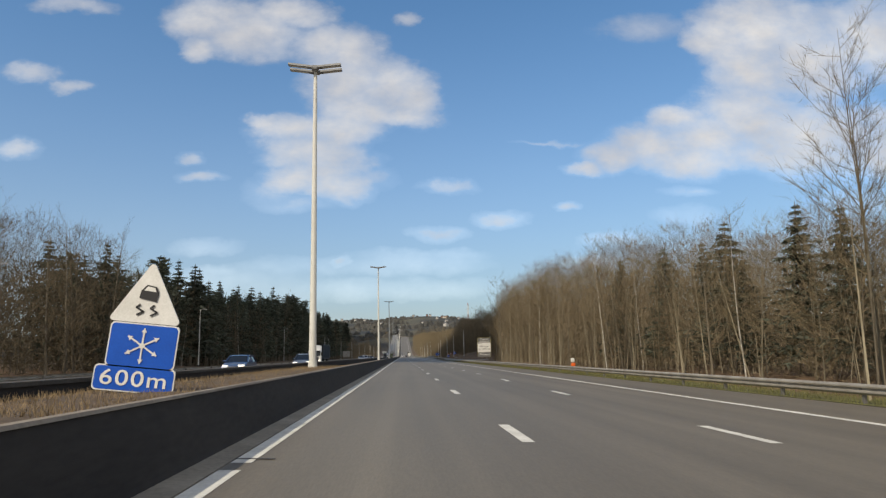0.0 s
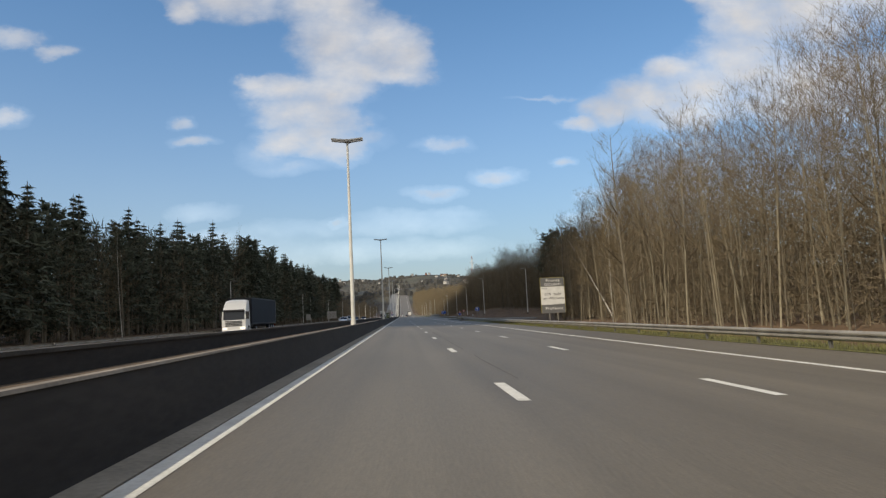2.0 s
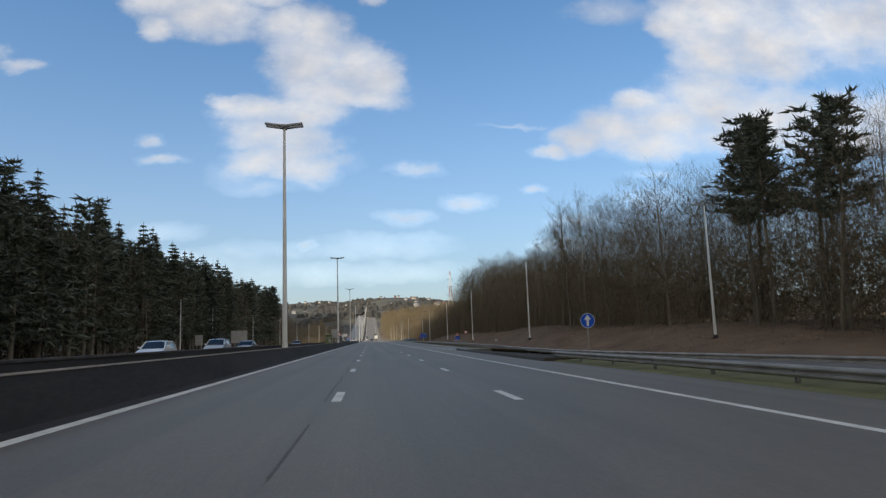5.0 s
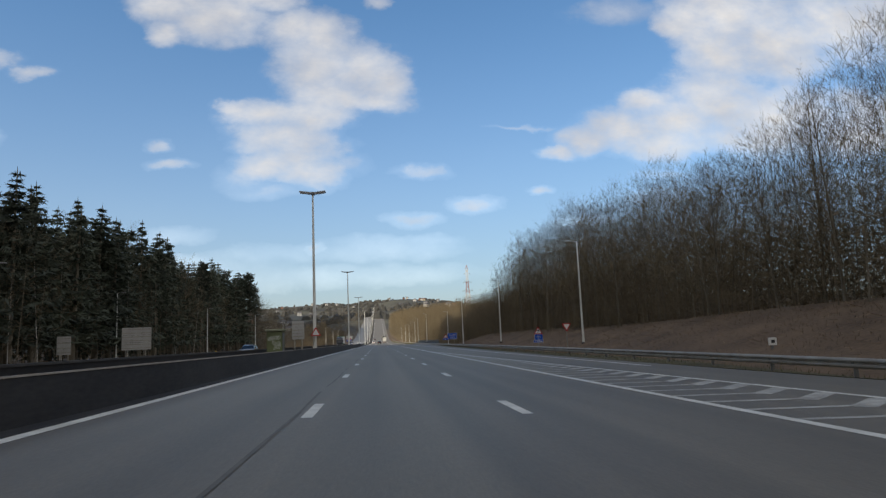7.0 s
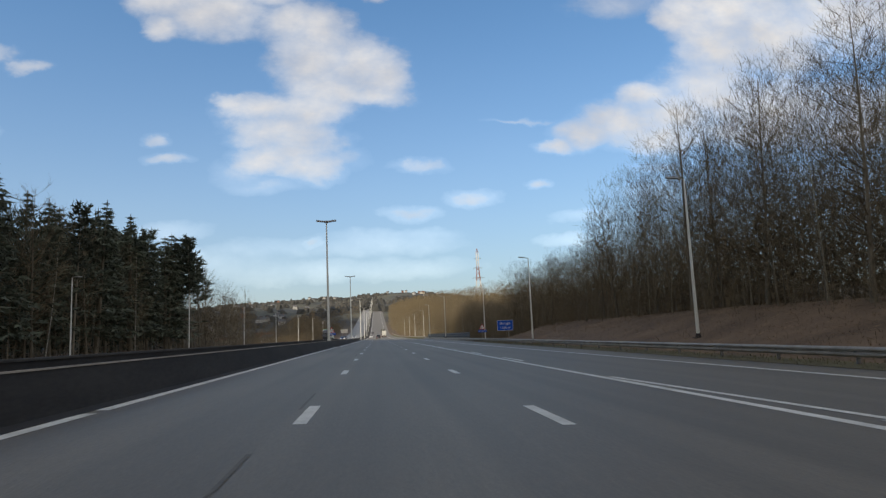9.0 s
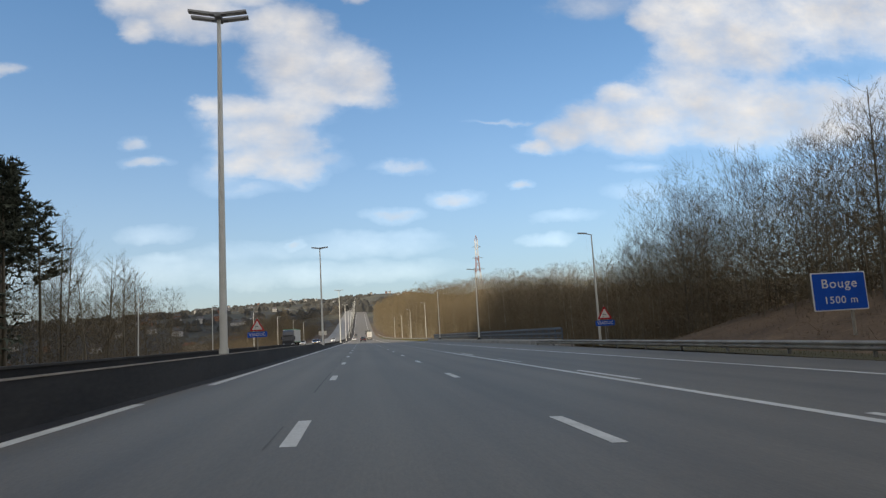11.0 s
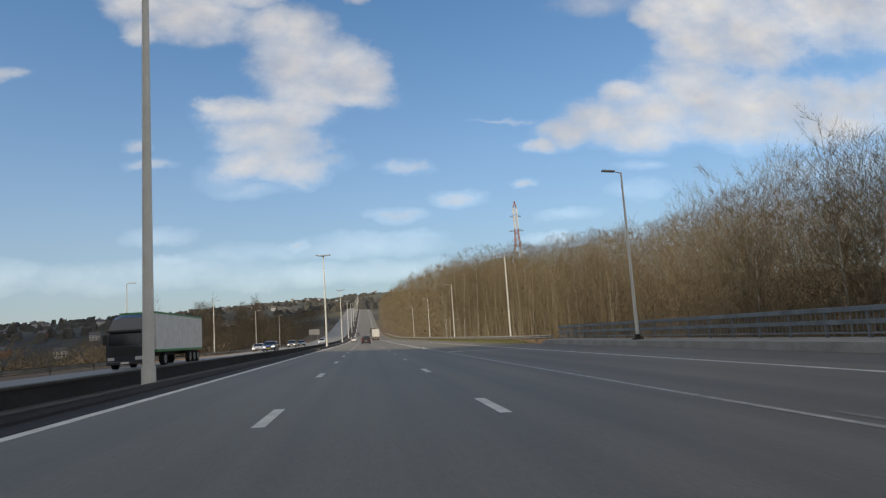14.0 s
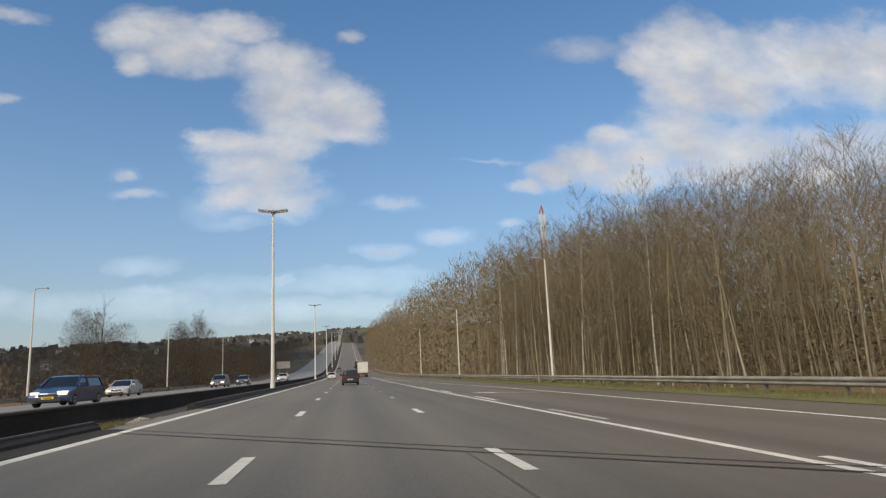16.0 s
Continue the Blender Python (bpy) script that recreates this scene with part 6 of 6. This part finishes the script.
def car(m, paint, label, style="hatch", lit=False, plate_mat=None):
    """A passenger car, nose towards +y, wheels on z = 0."""
    c = thing("car", m, label, "car", "traffic")
    L, W, H = {"hatch": (4.1, 1.76, 1.47), "estate": (4.6, 1.8, 1.48), "saloon": (4.6, 1.8, 1.43), "suv": (4.65, 1.88, 1.68), "mpv": (4.4, 1.82, 1.64)}[style]
    n, t = L / 2, -L / 2
    belt = 0.62 * H + 0.02
    rear_roof = {"hatch": 0.14, "estate": 0.06, "saloon": 0.24, "suv": 0.07, "mpv": 0.08}[style] * L
    low = [(n - 0.02, 0.30), (n, 0.48), (n - 0.08, 0.66), (n - 0.55, belt - 0.14), (n - 1.1, belt), (t + 0.25, belt + 0.03), (t + 0.04, belt - 0.06), (t, 0.55), (t + 0.05, 0.30), (t + 0.3, 0.2), (n - 0.3, 0.2)]
    part("body", shell(low, W / 2, lambda y, z: 0.05 * max(0, (z - 0.6)) + 0.02 * (z < 0.3)), paint, c, smooth=False)
    top = [(n - 1.12, belt - 0.01), (n - 1.85, H - 0.06), (n - 2.2, H), (t + rear_roof + 0.25, H - 0.01), (t + rear_roof, H - 0.08), (t + 0.14, belt)]
    part("cabin", shell(top, W / 2 - 0.05, lambda y, z: 0.30 * max(0.0, z - belt)), GLASS, c, "dark tinted glass cabin")
    roof = [(n - 1.95, H - 0.045), (n - 2.25, H + 0.012), (t + rear_roof + 0.25, H + 0.008), (t + rear_roof - 0.02, H - 0.07), (t + rear_roof + 0.1, H - 0.09), (n - 2.2, H - 0.08)]
    part("roof", shell(roof, W / 2 - 0.13, lambda y, z: 0.0), paint, c)
    for sx in (-1, 1):
        for ya, yb, zt in ((n - 1.12, n - 1.92, H - 0.03), (t + 0.16, t + rear_roof + 0.02, H - 0.05), (n - 2.55, n - 2.5, H - 0.03)):
            a = Vector((sx * (W / 2 - 0.05), ya, belt))
            b = Vector((sx * (W / 2 - 0.05 - 0.3 * (zt - belt) - 0.0), yb, zt))
            part("pillar", tubed(a, b, 0.045, 0.04, n=6), paint, c)
        part("mirror", boxed(sx * (W / 2 + 0.03), sx * (W / 2 + 0.2), n - 1.5, n - 1.36, belt + 0.02, belt + 0.16, bevel=0.03), paint, c)
        part("headlight", boxed(sx * (W / 2 - 0.48), sx * (W / 2 - 0.1), n - 0.22, n - 0.045, 0.6, 0.72, bevel=0.025), HEADLAMP_ON if lit else HEADLAMP, c, "clear glass headlight")
        part("tail_light", boxed(sx * (W / 2 - 0.24), sx * (W / 2 - 0.06), t - 0.005, t + 0.14, 0.72, belt - 0.02, bevel=0.02), TAIL, c, "red tail light")
        part("sill", boxed(sx * (W / 2 - 0.06), sx * (W / 2 - 0.01), t + 0.95, n - 1.0, 0.19, 0.27), TRIM_BLACK, c)
    part("grille", boxed(-0.42, 0.42, n - 0.06, n + 0.004, 0.5, 0.62, bevel=0.01), TRIM_BLACK, c)
    part("air_intake", boxed(-0.6, 0.6, n - 0.08, n - 0.002, 0.27, 0.4, bevel=0.02), TRIM_BLACK, c)
    part("rear_bumper", boxed(-W / 2 + 0.12, W / 2 - 0.12, t - 0.03, t + 0.1, 0.3, 0.5, bevel=0.03), TRIM_BLACK if style == "suv" else paint, c)
    pm = plate_mat or PLATE
    for y0, y1, z in ((n - 0.002, n + 0.012, 0.45), (t - 0.04, t - 0.025, 0.62)):
        p = part("number_plate", boxed(-0.26, 0.26, y0, y1, z - 0.055, z + 0.055), pm, c)
        part("plate_bar", boxed(-0.19, 0.19, y0 - 0.004, y1 + 0.004, z - 0.025, z + 0.025), TAIL if pm is PLATE else SIGN_BLACK, p)
    for x in (-1, 1):
        for y in (n - 0.82, t + 0.78):
            wheel(c, x * (W / 2 - 0.11), y, 0.33 if style == "suv" else 0.31)
    return c


def lorry(m, cab, box_mat, stripe, label, lit=False):
    """Tractor with a long box trailer, nose towards +y; the front is at y = 0."""
    t = thing("lorry", m, label, "lorry", "traffic")
    side = [(0.0, 0.45), (0.0, 1.5), (-0.12, 2.45), (-0.35, 2.75), (-1.0, 3.55), (-1.5, 3.75), (-2.15, 3.75), (-2.2, 0.6), (-1.9, 0.45)]
    part("cab", shell(side, 1.22, lambda y, z: 0.07 * max(0, z - 2.2)), cab, t)
    part("windscreen", prismed([(-0.05, 1.62), (-0.18, 2.5), (-0.26, 2.5), (-0.13, 1.62)], 0, -1.08, 1.08), GLASS, t).location.y = 0.08
    for sx in (-1, 1):
        part("side_window", boxed(sx * 1.20, sx * 1.235, -1.25, -0.45, 1.65, 2.35, bevel=0.01), GLASS, t)
        part("mirror", boxed(sx * 1.25, sx * 1.5, -0.25, -0.1, 1.7, 2.4, bevel=0.03), TRIM_BLACK, t)
        part("headlight", boxed(sx * 0.7, sx * 1.12, -0.06, 0.03, 0.62, 0.82, bevel=0.02), HEADLAMP_ON if lit else HEADLAMP, t)
    part("sun_visor", boxed(-1.1, 1.1, -0.1, 0.2, 2.5, 2.66, bevel=0.02), TRIM_BLACK, t)
    for z in (0.95, 1.1, 1.25, 1.4):
        part("grille_slat", boxed(-0.85, 0.85, -0.02, 0.035, z, z + 0.09), TRIM_BLACK, t)
    part("bumper", boxed(-1.22, 1.22, -0.3, 0.06, 0.32, 0.55, bevel=0.04), cab, t)
    part("number_plate", boxed(-0.26, 0.26, 0.06, 0.075, 0.38, 0.49), PLATE, t)
    part("chassis", boxed(-0.45, 0.45, -15.6, -0.6, 0.75, 1.05), TRIM_BLACK, t)
    box_ = part("trailer_box", boxed(-1.27, 1.27, -16.0, -2.7, 1.1, 3.95, bevel=0.03), box_mat, t)
    part("trailer_edge", boxed(-1.285, 1.285, -16.02, -2.68, 1.05, 1.22), stripe, box_)
    part("trailer_edge", boxed(-1.285, 1.285, -16.02, -2.68, 3.83, 3.97), stripe, box_)
    for k in range(6):
        part("letter_bar", boxed(1.27, 1.276, -9.0 + 0.8 * k, -8.45 + 0.8 * k, 2.5, 3.0), SIGN_GREY if box_mat is SIGN_WHITE else SIGN_WHITE, box_)
    for k in range(9):
        part("rear_post", boxed(-1.28 + 0.315 * k, -1.25 + 0.315 * k, -16.03, -15.98, 1.2, 3.85), SIGN_BACK, box_)
    part("under_guard", boxed(-1.1, 1.1, -15.9, -15.8, 0.45, 0.6), GALV, t)
    for sx in (-1, 1):
        part("tail_light", boxed(sx * 0.8, sx * 1.15, -15.98, -15.92, 0.75, 0.9), TAIL, t)
        for y in (-1.3, -4.9, -12.0, -13.3, -14.6):
            wheel(t, sx * 1.08, y, 0.5, 0.32)
    return t


def on_road(x, y):
    return pose(x, y, road_z(x, y) + 0.006)


def oncoming(x, y):
    return pose(x, y, opposite_z(x, y) + 0.006, 0, 0, 180)


PAINT = {n: plain(n + "_car_paint", c, 0.3, 0.15, 0.5, 0.8) for n, c in (("black", (0.014, 0.015, 0.018)), ("white", (0.68, 0.69, 0.69)), ("silver", (0.42, 0.43, 0.44)),
                                                                     ("blue", (0.015, 0.035, 0.1)), ("grey", (0.11, 0.115, 0.12)), ("dark", (0.03, 0.034, 0.045)))}
LORRY_WHITE = plain("lorry_white", (0.7, 0.7, 0.68), 0.4)
LORRY_NAVY = material("dark_tarpaulin", (0.018, 0.02, 0.026), rough=0.7, scale=1, fine=6)
car(on_road(1.8, 591.0), PAINT["black"], "black sport utility car driving ahead", "suv")
car(on_road(-1.9, 662.0), PAINT["white"], "white hatchback driving in the fast lane", "hatch")
car(on_road(1.8, 705.0), PAINT["silver"], "silver car driving far ahead", "saloon")
lorry(pose(5.6, 706.0, road_z(5.6, 690) + 0.006), LORRY_WHITE, SIGN_WHITE, SIGN_BACK, "lorry with a white box trailer in the slow lane")
lorry(pose(5.6, 775.0, road_z(5.6, 775) + 0.006), PAINT["grey"], LORRY_NAVY, SIGN_BACK, "lorry with a dark trailer far ahead")
car(on_road(-1.9, 790.0), PAINT["grey"], "grey car far ahead on the climb", "hatch")
lorry(oncoming(-19.2, 132.5), LORRY_WHITE, LORRY_NAVY, TRIM_BLACK, "white lorry with a dark trailer on the opposite carriageway", True)
car(oncoming(-14.5, 208.0), PAINT["white"], "white hatchback on the opposite carriageway", "hatch")
car(oncoming(-14.5, 227.0), PAINT["silver"], "silver people carrier on the opposite carriageway", "mpv")
car(oncoming(-14.5, 243.0), PAINT["dark"], "dark saloon on the opposite carriageway", "saloon")
car(oncoming(-16.4, 316.0), PAINT["black"], "black saloon with lit headlights on the opposite carriageway", "saloon", True)
LORRY_GREEN = plain("lorry_green", (0.06, 0.24, 0.09), 0.45)
lorry(oncoming(-14.6, 497.0), PAINT["dark"], SIGN_WHITE, LORRY_GREEN, "dark lorry pulling a white trailer edged in green")
car(oncoming(-12.3, 550.0), PAINT["blue"], "dark blue estate car with a yellow plate", "estate", True, PLATE_YELLOW)
car(oncoming(-18.4, 578.0), PAINT["silver"], "pale silver saloon on the opposite carriageway", "saloon")
car(oncoming(-15.2, 606.0), PAINT["grey"], "grey people carrier on the opposite carriageway", "mpv", True)
car(oncoming(-14.6, 622.0), PAINT["dark"], "dark hatchback on the opposite carriageway", "hatch")
car(oncoming(-11.0, 648.0), PAINT["white"], "white estate car on the opposite carriageway", "estate")
car(oncoming(-10.8, 62.0), PAINT["dark"], "dark saloon with lit headlights on the opposite carriageway", "saloon", True)
car(oncoming(-14.4, 52.0), PAINT["blue"], "dark blue car on the opposite carriageway", "hatch", True)

# ---- houses on the slopes ----
WALLS = [material(n, c, tuple(0.8 * v for v in c), scale=0.4, fine=4, bump=0) for n, c in (("white_render", (0.5, 0.485, 0.455)), ("brick_red", (0.3, 0.15, 0.1)), ("cream_render", (0.5, 0.45, 0.36)))]
SLATE = material("roof_slate", (0.13, 0.132, 0.14), scale=0.5, fine=5)
TILE = material("roof_tile", (0.22, 0.11, 0.075), scale=0.5, fine=5)


def house(k, w, d, h, roof_h, wall, roof):
    o = thing("house", pose(0, 0, -300), ("white rendered house with a dark pitched roof", "red brick house with a dark pitched roof", "cream house with a tiled roof")[k], "house", "houses on the slopes")
    part("wall", boxed(-w / 2, w / 2, -d / 2, d / 2, -3, h), wall, o)
    part("roof", prismed([(-d / 2 - 0.4, h - 0.1), (d / 2 + 0.4, h - 0.1), (0, h + roof_h)], 0, -w / 2 - 0.3, w / 2 + 0.3), roof, o)
    part("gable", prismed([(-d / 2, h - 0.2), (d / 2, h - 0.2), (0, h + roof_h - 0.25)], 0, -w / 2 - 0.02, -w / 2 + 0.1), wall, o)
    part("chimney", boxed(w * 0.2, w * 0.2 + 0.7, -0.35, 0.35, h + roof_h * 0.5, h + roof_h + 0.9), WALLS[1], o)
    for fl in range(2):
        for i in range(3):
            x = -w / 2 + w * (i + 0.5) / 3
            win = part("window", boxed(x - 0.55, x + 0.55, -d / 2 - 0.04, -d / 2 + 0.02, 0.9 + 2.8 * fl, 2.2 + 2.8 * fl), GLASS, o)
            part("sill", boxed(x - 0.65, x + 0.65, -d / 2 - 0.12, -d / 2, 0.8 + 2.8 * fl, 0.9 + 2.8 * fl), WALLS[0], win)
    part("door", boxed(w * 0.33, w * 0.33 + 1.0, -d / 2 - 0.05, -d / 2, 0, 2.1), TRIM_BLACK, o)
    return o


kinds = [house(0, 11, 9, 5.6, 3.8, WALLS[0], SLATE), house(1, 10, 8.5, 5.6, 4.0, WALLS[1], SLATE), house(2, 12, 9, 5.6, 3.6, WALLS[2], TILE)]
rnd = random.Random(33)
for i in range(110):
    if i < 48:
        y = rnd.uniform(880, 1700)
        x = -rnd.uniform(0.10, 0.42) * y
    else:
        y = rnd.uniform(1700, 3600)
        x = rnd.uniform(-0.5, 0.12) * y
        if abs(x) < 50:
            continue
    k = 0 if rnd.random() < 0.55 else rnd.randrange(3)
    copy_thing(kinds[k], pose(x, y, land_z(x, y) + (0.5 if i < 48 else 2.0), 0, 0, rnd.uniform(-50, 50)))
for o in kinds:
    for q in (*o.children_recursive, o):
        bpy.data.objects.remove(q)
